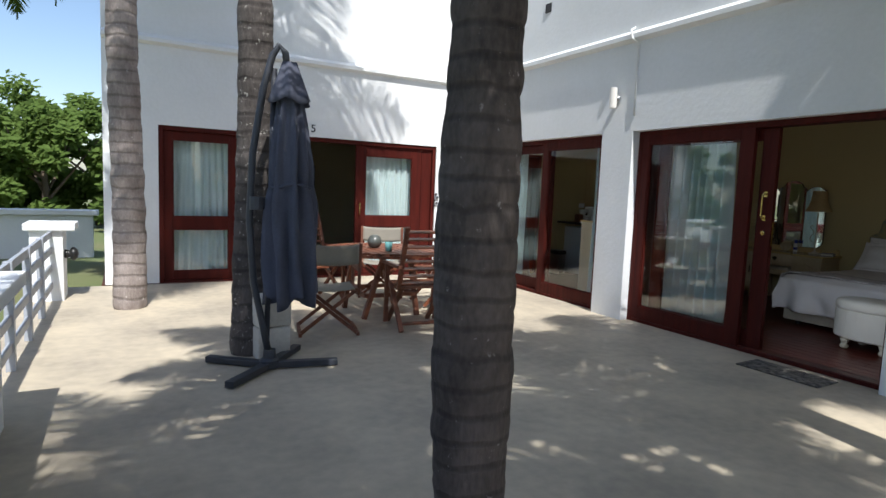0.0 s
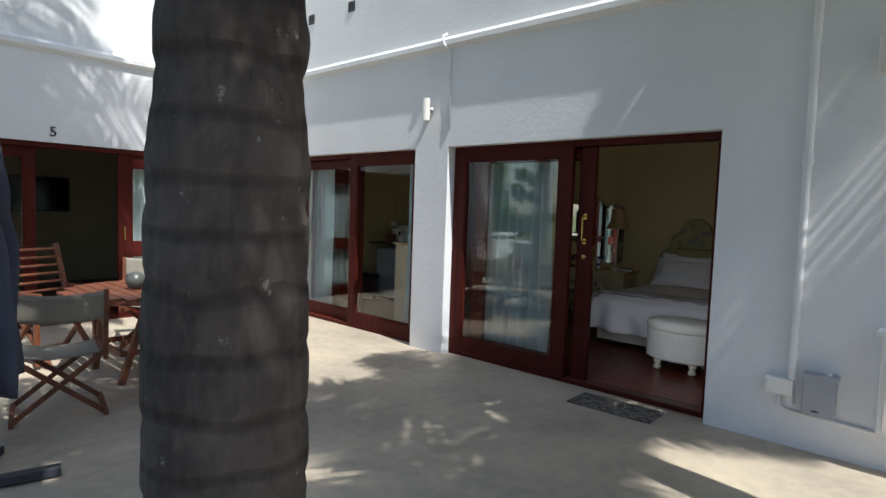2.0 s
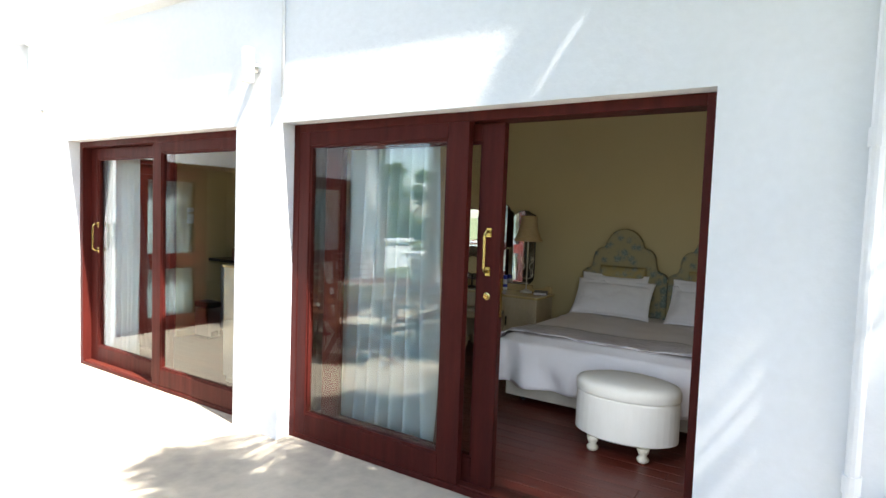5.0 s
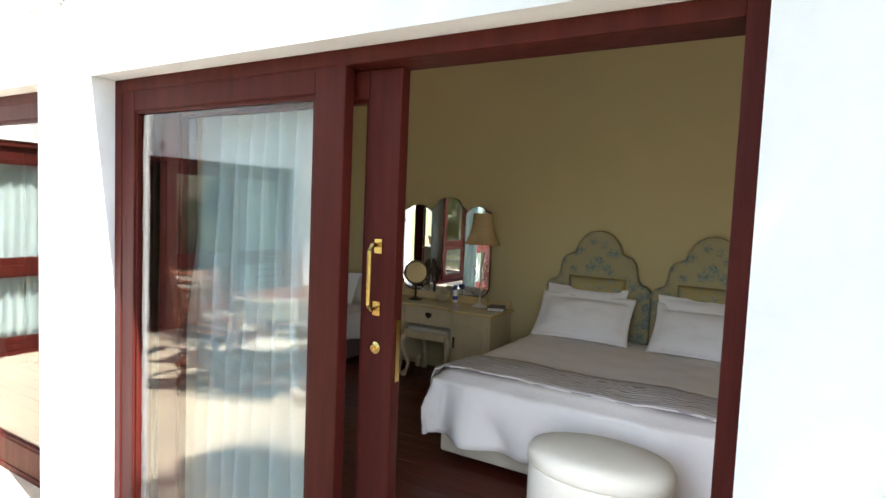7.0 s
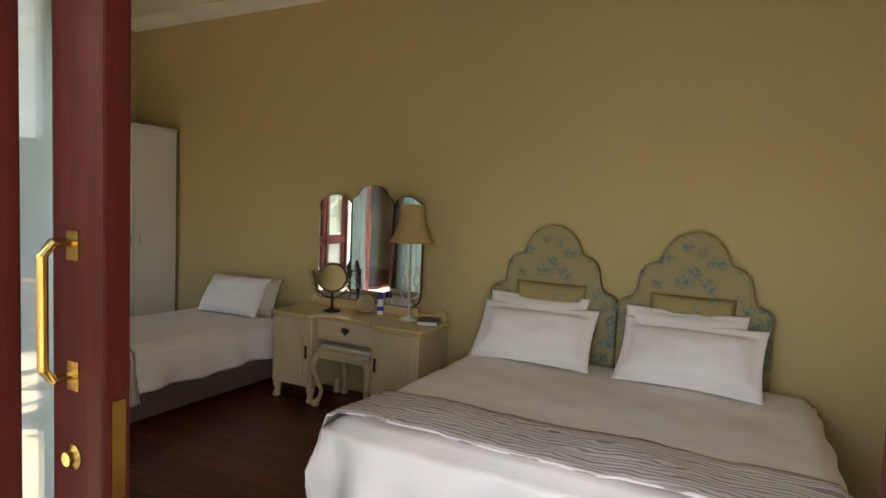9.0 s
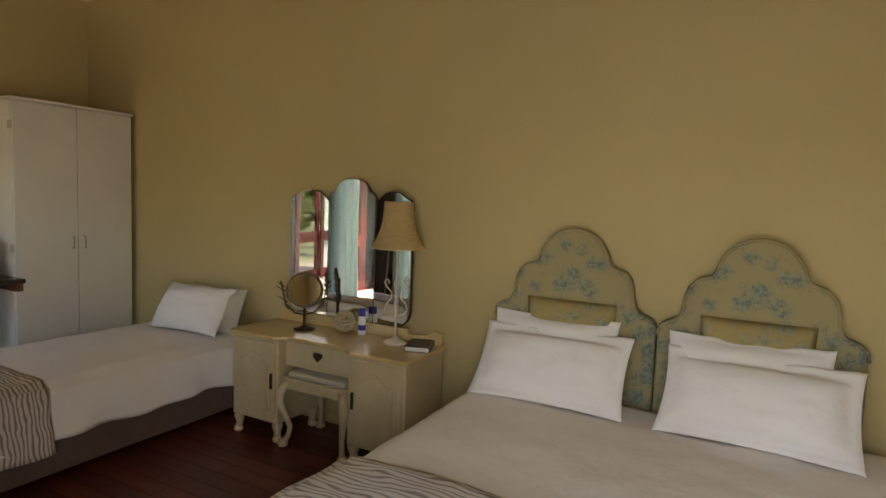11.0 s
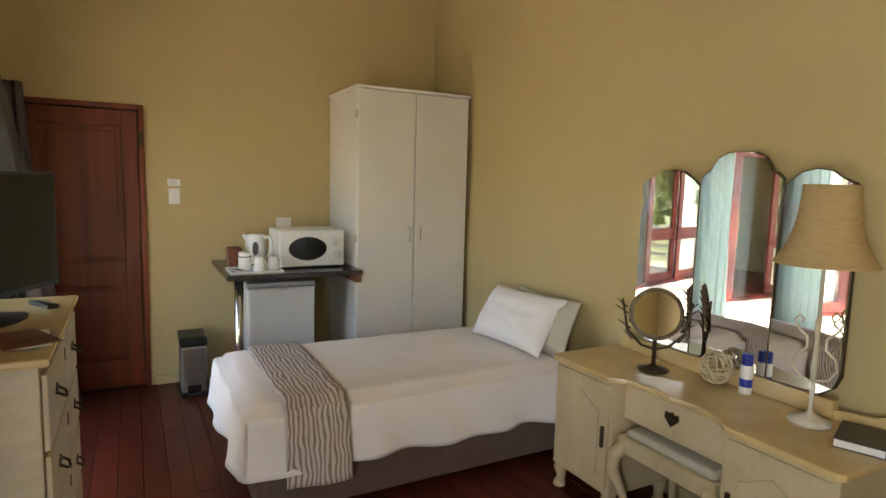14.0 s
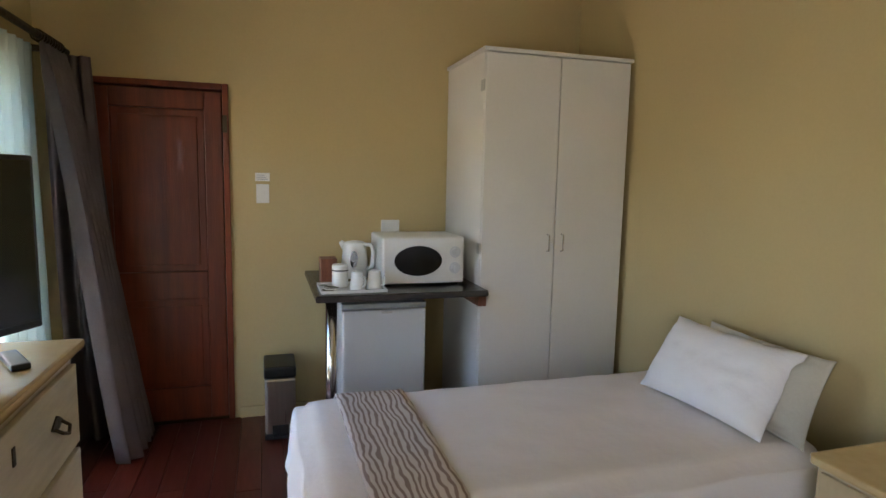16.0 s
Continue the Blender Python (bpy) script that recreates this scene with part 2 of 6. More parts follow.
UPHOLSTERY = cloth("cream_upholstery", (0.78, 0.74, 0.66), (0.72, 0.67, 0.58), 0.02, scale=6, fine=120, bump=0.2)
TAN = mat("tan_leather", (0.22, 0.10, 0.045), (0.16, 0.07, 0.03), 0.5, scale=8, fine=60, bump=0.1)
CREAMIRON = mat("cream_iron", (0.66, 0.60, 0.48), (0.52, 0.46, 0.35), 0.5, scale=14, bump=0.1)
WICKER = mat("wicker", (0.62, 0.52, 0.33), (0.50, 0.40, 0.24), 0.7, scale=20, bump=0.2)
BLUE = mat("blue_plastic", (0.02, 0.035, 0.32), None, 0.35, scale=8, bump=0.02)
TEAL = mat("teal_glass", (0.22, 0.50, 0.48), (0.15, 0.42, 0.40), 0.2, scale=8, bump=0.02)
SLATEPOT = mat("slate_ceramic", (0.10, 0.11, 0.10), (0.06, 0.065, 0.06), 0.35, scale=8, bump=0.1)
PAPER = mat("paper", (0.75, 0.72, 0.66), None, 0.8, scale=20, bump=0.1)
STONEBLOCK = mat("white_block", (0.60, 0.57, 0.51), (0.46, 0.43, 0.38), 0.9, scale=5, fine=40, bump=0.5)
GREYBOX = mat("grey_plastic", (0.36, 0.38, 0.42), (0.32, 0.34, 0.38), 0.5, scale=5, bump=0.05)
CHESTPAINT = mat("limed_paint", (0.60, 0.52, 0.38), (0.50, 0.42, 0.29), 0.5, scale=5, fine=30, bump=0.15, stretch=(2, 1, 6))
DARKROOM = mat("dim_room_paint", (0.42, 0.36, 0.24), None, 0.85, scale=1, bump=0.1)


def stripes(name, ground, line, width, wave, run, dark=0.42):
    """A cloth with wavy dark lines."""
    m = cloth(name, ground, None, 0.03, bump=0.2)
    nt = m.node_tree
    b = nt.nodes["Principled BSDF"]
    tc, wv, mr, mx = (nt.nodes.new(k) for k in ("ShaderNodeTexCoord", "ShaderNodeTexWave", "ShaderNodeMapRange", "ShaderNodeMix"))
    wv.wave_type, wv.bands_direction = "BANDS", "X"
    wv.inputs["Scale"].default_value, wv.inputs["Distortion"].default_value = width, wave
    wv.inputs["Detail"].default_value, wv.inputs["Detail Scale"].default_value = 1.5, 1.1
    mp = nt.nodes.new("ShaderNodeMapping")
    mp.inputs["Scale"].default_value = (1, run, 1)
    nt.links.new(tc.outputs["UV"], mp.inputs[0])
    nt.links.new(mp.outputs[0], wv.inputs["Vector"])
    nt.links.new(wv.outputs["Fac"], mr.inputs[0])
    mr.inputs[1].default_value, mr.inputs[2].default_value = dark - 0.32, dark
    mx.data_type = "RGBA"
    mx.inputs[6].default_value, mx.inputs[7].default_value = (*line, 1), (*ground, 1)
    nt.links.new(mr.outputs[0], mx.inputs[0])
    nt.links.new(mx.outputs[2], b.inputs["Base Color"])
    return m


def floral(name, ground, spray, thick):
    """Faded straw-coloured cloth printed with blue-grey flower sprays, thickest along the borders and in one bouquet."""
    m = cloth(name, ground, None, 0.0, bump=0.2)
    nt = m.node_tree
    b = nt.nodes["Principled BSDF"]
    def node(kind, op=None):
        n = nt.nodes.new("ShaderNode" + kind)
        if op:
            n.operation = op
        return n
    tc, sep, v, n = node("TexCoord"), node("SeparateXYZ"), node("TexVoronoi"), node("TexNoise")
    nt.links.new(tc.outputs["Object"], sep.inputs[0])
    v.inputs["Scale"].default_value, n.inputs["Scale"].default_value = 11, 42
    n.inputs["Detail"].default_value, n.inputs["Roughness"].default_value = 7, 0.7
    for k in (v, n):
        nt.links.new(tc.outputs["Object"], k.inputs["Vector"])
    ad = node("Math", "ADD")
    nt.links.new(v.outputs["Distance"], ad.inputs[0])
    nt.links.new(n.outputs[0], ad.inputs[1])
    side, bor = node("Math", "ABSOLUTE"), node("MapRange")
    nt.links.new(sep.outputs[1], side.inputs[0])
    nt.links.new(side.outputs[0], bor.inputs[0])
    bor.inputs[1].default_value, bor.inputs[2].default_value, bor.inputs[4].default_value = 0.26, 0.42, thick
    ds, bq = node("VectorMath", "DISTANCE"), node("MapRange")
    nt.links.new(tc.outputs["Object"], ds.inputs[0])
    ds.inputs[1].default_value = (-0.05, 0.0, 0.62)
    nt.links.new(ds.outputs["Value"], bq.inputs[0])
    bq.inputs[1].default_value, bq.inputs[2].default_value, bq.inputs[3].default_value, bq.inputs[4].default_value = 0.03, 0.12, thick, 0.0
    s1, s2, mr = node("Math", "SUBTRACT"), node("Math", "SUBTRACT"), node("MapRange")
    nt.links.new(ad.outputs[0], s1.inputs[0])
    nt.links.new(bor.outputs[0], s1.inputs[1])
    nt.links.new(s1.outputs[0], s2.inputs[0])
    nt.links.new(bq.outputs[0], s2.inputs[1])
    nt.links.new(s2.outputs[0], mr.inputs[0])
    mr.inputs[1].default_value, mr.inputs[2].default_value = 0.62, 1.0
    tint, mx = node("Mix"), node("Mix")
    tint.data_type = mx.data_type = "RGBA"
    tint.inputs[6].default_value, tint.inputs[7].default_value = (*spray, 1), (spray[0] * 1.7, spray[1] * 1.75, spray[2] * 1.75, 1)
    fine = node("MapRange")
    fine.inputs[1].default_value, fine.inputs[2].default_value = 0.42, 0.62
    nt.links.new(n.outputs[0], fine.inputs[0])
    nt.links.new(fine.outputs[0], tint.inputs[0])
    nt.links.new(tint.outputs[2], mx.inputs[6])
    mx.inputs[7].default_value = (*ground, 1)
    nt.links.new(mr.outputs[0], mx.inputs[0])
    nt.links.new(mx.outputs[2], b.inputs["Base Color"])
    return m


ZEBRA = stripes("zebra_throw", (0.76, 0.71, 0.70), (0.36, 0.31, 0.31), 11.0, 10.0, 0.42)
ZEBRABROWN = stripes("brown_zebra_throw", (0.64, 0.57, 0.53), (0.29, 0.215, 0.185), 14.0, 6.5, 0.5, 0.55)
FLORAL = floral("floral_cloth", (0.35, 0.29, 0.155), (0.15, 0.17, 0.14), 0.22)
FLORALPAD = floral("floral_pad_cloth", (0.36, 0.275, 0.12), (0.20, 0.21, 0.16), 0.0)


# ---- mesh helpers ----
def box(bm, a, b, m=None):
    """A box between two corners, turned by m."""
    vs = [bm.verts.new((x, y, z)) for x in (a[0], b[0]) for y in (a[1], b[1]) for z in (a[2], b[2])]
    for f in ((0, 1, 3, 2), (4, 6, 7, 5), (0, 4, 5, 1), (2, 3, 7, 6), (0, 2, 6, 4), (1, 5, 7, 3)):
        bm.faces.new([vs[i] for i in f])
    if m:
        bmesh.ops.transform(bm, matrix=m, verts=vs)
    return vs


def bar(bm, p, q, w, d, up=(0, 0, 1)):
    """A square bar from p to q, w wide and d deep."""
    p, q = Vector(p), Vector(q)
    z = (q - p).normalized()
    x = z.cross(Vector(up))
    x = x.normalized() if x.length > 1e-4 else Vector((1, 0, 0))
    y = z.cross(x)
    m = Matrix((x, y, z)).transposed().to_4x4()
    m.translation = p
    return box(bm, (-w / 2, -d / 2, 0), (w / 2, d / 2, (q - p).length), m)


def tube(bm, pts, radii, n=10, cap=True, rough=0.0):
    """A round tube along points with a radius at each."""
    pts = [Vector(p) for p in pts]
    if not isinstance(radii, (list, tuple)):
        radii = [radii] * len(pts)
    rings, x = [], None
    for i, p in enumerate(pts):
        t = (pts[min(i + 1, len(pts) - 1)] - pts[max(i - 1, 0)]).normalized()
        if x is None:
            x = t.orthogonal().normalized()
        x = (x - t * x.dot(t)).normalized()
        y = t.cross(x)
        ring = []
        for k in range(n):
            a = 2 * math.pi * k / n
            r = radii[i] * (1 + rough * (noise.noise(p * 9 + Vector((math.cos(a), math.sin(a), 0)) * 2)))
            ring.append(bm.verts.new(p + (x * math.cos(a) + y * math.sin(a)) * r))
        rings.append(ring)
    for a, b in zip(rings, rings[1:]):
        for k in range(n):
            bm.faces.new((a[k], a[(k + 1) % n], b[(k + 1) % n], b[k]))
    if cap:
        bm.faces.new(rings[0][::-1])
        bm.faces.new(rings[-1])
    return rings


def lathe(bm, profile, at=(0, 0, 0), n=24, squash=(1, 1)):
    """A turned shape: profile of (radius, height)."""
    rings = []
    for r, h in profile:
        rings.append([bm.verts.new((at[0] + r * squash[0] * math.cos(2 * math.pi * k / n), at[1] + r * squash[1] * math.sin(2 * math.pi * k / n), at[2] + h)) for k in range(n)])
    for a, b in zip(rings, rings[1:]):
        for k in range(n):
            bm.faces.new((a[k], a[(k + 1) % n], b[(k + 1) % n], b[k]))
    bm.faces.new(rings[0][::-1])
    bm.faces.new(rings[-1])


def prism(bm, outline, d0, d1, axis="x"):
    """An outline of (u, v) drawn out from d0 to d1 along an axis; v is up."""
    def at(u, v, d):
        return {"x": (d, u, v), "y": (u, d, v), "z": (u, v, d)}[axis]
    a = [bm.verts.new(at(u, v, d0)) for u, v in outline]
    b = [bm.verts.new(at(u, v, d1)) for u, v in outline]
    n = len(outline)
    for k in range(n):
        bm.faces.new((a[k], a[(k + 1) % n], b[(k + 1) % n], b[k]))
    bm.faces.new(a[::-1])
    bm.faces.new(b)


def finish(bm, name, material, bevel=0.0, smooth=False, solid=0.0, segs=2):
    bmesh.ops.recalc_face_normals(bm, faces=bm.faces)
    me = bpy.data.meshes.new(name)
    if bevel:
        es = [e for e in bm.edges if len(e.link_faces) == 2 and e.calc_face_angle(0) > 0.6]
        bmesh.ops.bevel(bm, geom=es, offset=bevel, segments=segs, affect="EDGES", profile=0.6, clamp_overlap=True)
    bm.to_mesh(me)
    bm.free()
    me.materials.append(material)
    if smooth:
        me.shade_smooth()
    ob = new(name, me)
    if solid:
        md = ob.modifiers.new("thickness", "SOLIDIFY")
        md.thickness, md.offset = solid, 0
    return ob


def part(name, bm, material, parent, label="", **kw):
    ob = finish(bm, name, material, **kw)
    ob.parent = parent
    return tagged(ob, label)


def thing(name, label, category, m=None, group="", kind=""):
    ob = new(name)
    ob.empty_display_size = 0.1
    if m:
        ob.matrix_world = m
    return tagged(ob, label, category, group, kind)


def solid_box(name, a, b, material, label="", category="", kind="structure", bevel=0.0):
    bm = bmesh.new()
    box(bm, a, b)
    return tagged(finish(bm, name, material, bevel), label, category, "", kind)


def bx(*boxes):
    bm = bmesh.new()
    for a, b in boxes:
        box(bm, a, b)
    return bm


FZ = 0.04          # inner floor
FX, FI = 4.43, 4.71    # outer and inner face of the garden facade
XB, YN, YS, YP = 8.0, 7.37, 0.55, 7.97   # back wall, room's end walls, patio's end wall
CEIL = 3.41

# ---- structure ----
solid_box("ground", (-400, -400, -0.9), (400, 400, -0.25), GRASS, "dry green lawn reaching to the distance", "ground")
solid_box("floor_patio", (-1.62, -7.0, -0.25), (FX + 0.12, YP, 0.0), SCREED, "tan cement screed patio floor, sun-dappled", "floor")
solid_box("floor_room_slab", (FX + 0.12, YS - 0.2, -0.25), (XB + 0.2, YN + 0.1, FZ - 0.012), DARKSTONE, "dark floor slab under the boards", "floor")
solid_box("floor_far_room", (-0.9, YP, -0.25), (FX + 0.1, 12.0, 0.01), PLANK, "dark floor of the further unit", "floor")

TOP = 7.2
D2 = (1.435, 4.11)      # open sliding door
D1 = (4.59, 7.12)      # second sliding door
HD = 2.175
bm = bx(((FX, -7.0, 0), (FI, D2[0], TOP)), ((FX, D2[1], 0), (FI, D1[0], TOP)), ((FX, D1[1], 0), (FI, YP + 0.25, TOP)),
        ((FX, D2[0], HD), (FI, D2[1], TOP)), ((FX, D1[0], HD), (FI, D1[1], TOP)))
wf = tagged(finish(bm, "wall_facade", PLASTER), "white rough-plastered outer wall with two sliding doors", "wall", "", "structure")
NW = (-0.22, 3.97)
bm = bx(((-0.86, YP, -0.25), (NW[0], YP + 0.25, TOP)), ((NW[1], YP, 0), (FX, YP + 0.25, TOP)), ((NW[0], YP, 2.14), (NW[1], YP + 0.25, TOP)))
wp = tagged(finish(bm, "wall_patio_end", PLASTER), "white plastered wall at the patio's end", "wall", "", "structure")
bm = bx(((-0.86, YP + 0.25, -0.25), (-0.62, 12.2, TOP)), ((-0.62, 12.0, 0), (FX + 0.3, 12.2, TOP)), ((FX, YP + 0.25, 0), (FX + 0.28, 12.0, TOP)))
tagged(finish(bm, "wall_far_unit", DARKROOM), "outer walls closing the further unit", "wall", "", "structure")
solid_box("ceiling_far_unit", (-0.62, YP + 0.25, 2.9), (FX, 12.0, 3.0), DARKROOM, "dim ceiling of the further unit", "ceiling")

# string course that runs round both walls, with a weathered slope
bm = bmesh.new()
prism(bm, [(FX, 3.16), (FX - 0.07, 3.19), (FX - 0.07, 3.24), (FX, 3.29)], -7.0, YP - 0.02, "y")
cs = tagged(finish(bm, "trim_course_facade", PLASTER), "plastered string course on the facade", "trim", "", "structure")
bm = bmesh.new()
prism(bm, [(YP, 3.16), (YP - 0.07, 3.19), (YP - 0.07, 3.24), (YP, 3.29)], -0.86, FX - 0.05, "x")
tagged(finish(bm, "trim_course_end", PLASTER), "plastered string course on the end wall", "trim", "", "structure")

# bedroom shell
solid_box("wall_back", (XB, YS - 0.2, 0), (XB + 0.2, YN + 0.2, CEIL), ROOMPAINT, "khaki painted plaster wall behind the beds", "wall")
IDX = (4.92, 5.70)
bm = bx(((FI, YN, 0), (IDX[0], YN + 0.2, CEIL)), ((IDX[1], YN, 0), (XB, YN + 0.2, CEIL)), ((IDX[0], YN, 2.08), (IDX[1], YN + 0.2, CEIL)), ((IDX[0] - 0.05, YN + 0.2, 0), (IDX[1] + 0.05, YN + 0.24, 2.2)))
tagged(finish(bm, "wall_room_end", ROOMPAINT), "khaki painted wall with a wooden door", "wall", "", "structure")
solid_box("wall_room_near", (FI, YS - 0.2, 0), (XB, YS, CEIL), ROOMPAINT, "khaki painted wall closing the bedroom", "wall")
bm = bx(((FI, YS, 0), (FI + 0.012, D2[0] - 0.01, CEIL)), ((FI, D2[1] + 0.01, 0), (FI + 0.012, D1[0] - 0.01, CEIL)), ((FI, D1[1] + 0.01, 0), (FI + 0.012, YN, CEIL)),
        ((FI, D2[0] - 0.01, HD + 0.01), (FI + 0.012, D2[1] + 0.01, CEIL)), ((FI, D1[0] - 0.01, HD + 0.01), (FI + 0.012, D1[1] + 0.01, CEIL)))
tagged(finish(bm, "wall_facade_lining", ROOMPAINT), "khaki painted inner face of the door wall", "wall", "", "structure")
solid_box("ceiling", (FI, YS, CEIL), (XB, YN, CEIL + 0.15), CEILPAINT, "cream painted bedroom ceiling", "ceiling")
prof = [(0, 0), (0, -0.11), (0.015, -0.11), (0.03, -0.07), (0.07, -0.03), (0.11, -0.015), (0.11, 0)]
bm = bmesh.new()
prism(bm, [(XB - u, CEIL + v) for u, v in prof], YS, YN, "y")
prism(bm, [(YN - u, CEIL + v) for u, v in prof], FI, XB, "x")
prism(bm, [(FI + 0.012 + u, CEIL + v) for u, v in prof], YS, YN, "y")
prism(bm, [(YS + u, CEIL + v) for u, v in prof], FI, XB, "x")
tagged(finish(bm, "trim_cornice", CEILPAINT), "cream coved ceiling cornice", "cornice", "", "structure")
bm = bx(((XB - 0.015, YS, FZ), (XB, YN, FZ + 0.07)), ((IDX[1] + 0.03, YN - 0.015, FZ), (XB - 0.015, YN, FZ + 0.07)))
tagged(finish(bm, "baseboard", ROOMPAINT, 0.004), "low khaki painted skirting board", "baseboard", "", "structure")
solid_box("roof", (-1.0, YP, TOP), (XB + 0.4, 12.3, TOP + 0.2), PLASTER, "flat roof slab of the further unit", "roof")
solid_box("roof_bedroom", (FX, -7.0, TOP), (XB + 0.4, YP, TOP + 0.2), PLASTER, "flat roof slab over the bedroom wing", "roof")
solid_box("wall_outer_back", (XB + 0.2, -7.0, -0.25), (XB + 0.4, 12.2, TOP), PLASTER, "white outer back wall", "wall")

# ---- doors and windows ----
def leaf(parent, axis, pos, u0, u1, z0, z1, stile=0.13, depth=0.045, rails=(), name="sash", top=None, bottom=None):
    """A glazed wooden leaf in the plane axis=pos, from u0 to u1; rails: heights of cross rails."""
    top, bottom = top or stile, bottom or stile
    def P(u, v, d):
        return (pos + d, u, v) if axis == "x" else (u, pos + d, v)
    h = depth / 2
    bm = bmesh.new()
    for a, b in (((u0, z0), (u0 + stile, z1)), ((u1 - stile, z0), (u1, z1)), ((u0 + stile, z1 - top), (u1 - stile, z1)), ((u0 + stile, z0), (u1 - stile, z0 + bottom))):
        box(bm, P(a[0], a[1], -h), P(b[0], b[1], h))
    for r in rails:
        box(bm, P(u0 + stile, r - 0.085, -h), P(u1 - stile, r + 0.085, h))
    s = part(name, bm, MEDUSA, parent, "red-brown varnished wooden sash", bevel=0.006)
    bm = bmesh.new()
    edges = [z0 + bottom] + [e for r in rails for e in (r - 0.085, r + 0.085)] + [z1 - top]
    for i in range(0, len(edges), 2):
        g = bmesh.new()
        box(g, P(u0 + stile, edges[i], -0.003), P(u1 - stile, edges[i + 1], 0.003))
        p = part("pane", g, GLASS, s, "clear glass pane")
        p.visible_shadow = False
        for a, b in (((u0 + stile, edges[i]), (u0 + stile + 0.014, edges[i + 1])), ((u1 - stile - 0.014, edges[i]), (u1 - stile, edges[i + 1])),
                     ((u0 + stile + 0.014, edges[i]), (u1 - stile - 0.014, edges[i] + 0.014)), ((u0 + stile + 0.014, edges[i + 1] - 0.014), (u1 - stile - 0.014, edges[i + 1]))):
            box(bm, P(a[0], a[1], -0.016), P(b[0], b[1], 0.016))
    part("glazing_bead", bm, MEDUSA, s)
    return s


def pull(parent, x, y, z0, z1):
    """A brass D-pull with its keyhole and lock plate, on a face that looks to -x."""
    bm = bmesh.new()
    tube(bm, [(x, y, z0 + 0.015), (x - 0.035, y, z0 + 0.015), (x - 0.05, y, z0 + 0.035), (x - 0.05, y, z1 - 0.035), (x - 0.035, y, z1 - 0.015), (x, y, z1 - 0.015)], 0.0085, 10)
    for z in (z0, z1 - 0.035):
        box(bm, (x - 0.004, y - 0.016, z - 0.01), (x, y + 0.016, z + 0.04))
    part("door_handle", bm, BRASS, parent, "polished brass pull handle", smooth=False)


def frame_of(parent, axis, p0, p1, u0, u1, z1, w=0.06, sill=0.03, z0=0.0):
    bm = bmesh.new()
    def P(u, v, d):
        return (d, u, v) if axis == "x" else (u, d, v)
    for a, b in (((u0, z0), (u0 + w, z1)), ((u1 - w, z0), (u1, z1)), ((u0 + w, z1 - w), (u1 - w, z1)), ((u0 + w, z0), (u1 - w, z0 + sill))):
        box(bm, P(a[0], a[1], p0), P(b[0], b[1], p1))
    part("door_frame", bm, MEDUSA, parent, "red-brown varnished wooden frame", bevel=0.005)


def curtain(name, x, y0, y1, z0, z1, material, waves, depth, label, along="y", flare=0.0, shift=0.0, lean=0.0, seed=1, gather=False):
    """A hung curtain with soft folds; flare widens it towards the floor."""
    bm = bmesh.new()
    nu, nv = max(30, int(waves * 12)), 14
    grid = []
    for j in range(nv + 1):
        v = j / nv
        row = []
        for i in range(nu + 1):
            u = i / nu
            c = (y0 + y1) / 2 + shift * (1 - v) ** 1.5
            half = (y1 - y0) / 2 * (1 + flare * (1 - v))
            a = c + (u * 2 - 1) * half
            w = depth * (0.55 + 0.6 * (1 - v)) * math.sin(2 * math.pi * waves * (u + 0.04 * math.sin(seed + 5 * u + 2 * v)) + seed)
            w += 0.25 * depth * noise.noise(Vector((u * 9, v * 2.2, seed)))
            if gather and v > 0.94:
                w *= 0.5
            d = x + w + lean * (1 - v)
            row.append(bm.verts.new((d, a, z0 + v * (z1 - z0)) if along == "y" else (a, d, z0 + v * (z1 - z0))))
        grid.append(row)
    for a, b in zip(grid, grid[1:]):
        for i in range(nu):
            bm.faces.new((a[i], a[i + 1], b[i + 1], b[i]))
    return tagged(finish(bm, name, material, smooth=True, solid=0.004), label, "curtain", "bedroom curtains")


XD = 4.59
door_1 = thing("door_1", "wide red-brown wooden sliding door, slid open", "sliding door", kind="structure")
frame_of(door_1, "x", XD - 0.05, XD + 0.11, D2[0], D2[1], HD, 0.055, 0.035)
leaf(door_1, "x", XD - 0.02, 2.71, D2[1] - 0.01, 0.036, HD - 0.03, 0.14, 0.05, name="fixed_sash", top=0.115, bottom=0.15)
sl = leaf(door_1, "x", XD + 0.055, 2.525, 3.88, 0.036, HD - 0.058, 0.14, 0.05, name="sliding_sash", top=0.10, bottom=0.15)
pull(sl, XD + 0.03, 2.60, 1.27, 1.525)
bm = bmesh.new()
box(bm, (XD + 0.045, 2.521, 1.03), (XD + 0.068, 2.526, 1.25))
part("lock_plate", bm, BRASS, sl, "brass lock edge plate")
bm = bmesh.new()
lathe(bm, [(0.022, 0), (0.022, 0.004), (0.012, 0.007), (0.012, 0.016)], n=18)
bmesh.ops.transform(bm, matrix=pose(XD + 0.03, 2.60, 1.145, 0, -90, 0), verts=bm.verts)
part("cylinder_lock", bm, BRASS, sl, "brass cylinder lock", smooth=False)

door_2 = thing("door_2", "closed red-brown wooden sliding door with glass panes", "sliding door", kind="structure")
frame_of(door_2, "x", XD - 0.05, XD + 0.11, D1[0], D1[1], HD, 0.055, 0.035)
sl = leaf(door_2, "x", XD + 0.055, 5.72, D1[1] - 0.05, 0.036, HD - 0.058, 0.13, 0.05, name="sliding_sash", top=0.10, bottom=0.15)
leaf(door_2, "x", XD - 0.02, D1[0] + 0.01, 5.86, 0.036, HD - 0.03, 0.13, 0.05, name="fixed_sash", top=0.11, bottom=0.15)
pull(sl, XD + 0.03, 6.93, 1.12, 1.40)

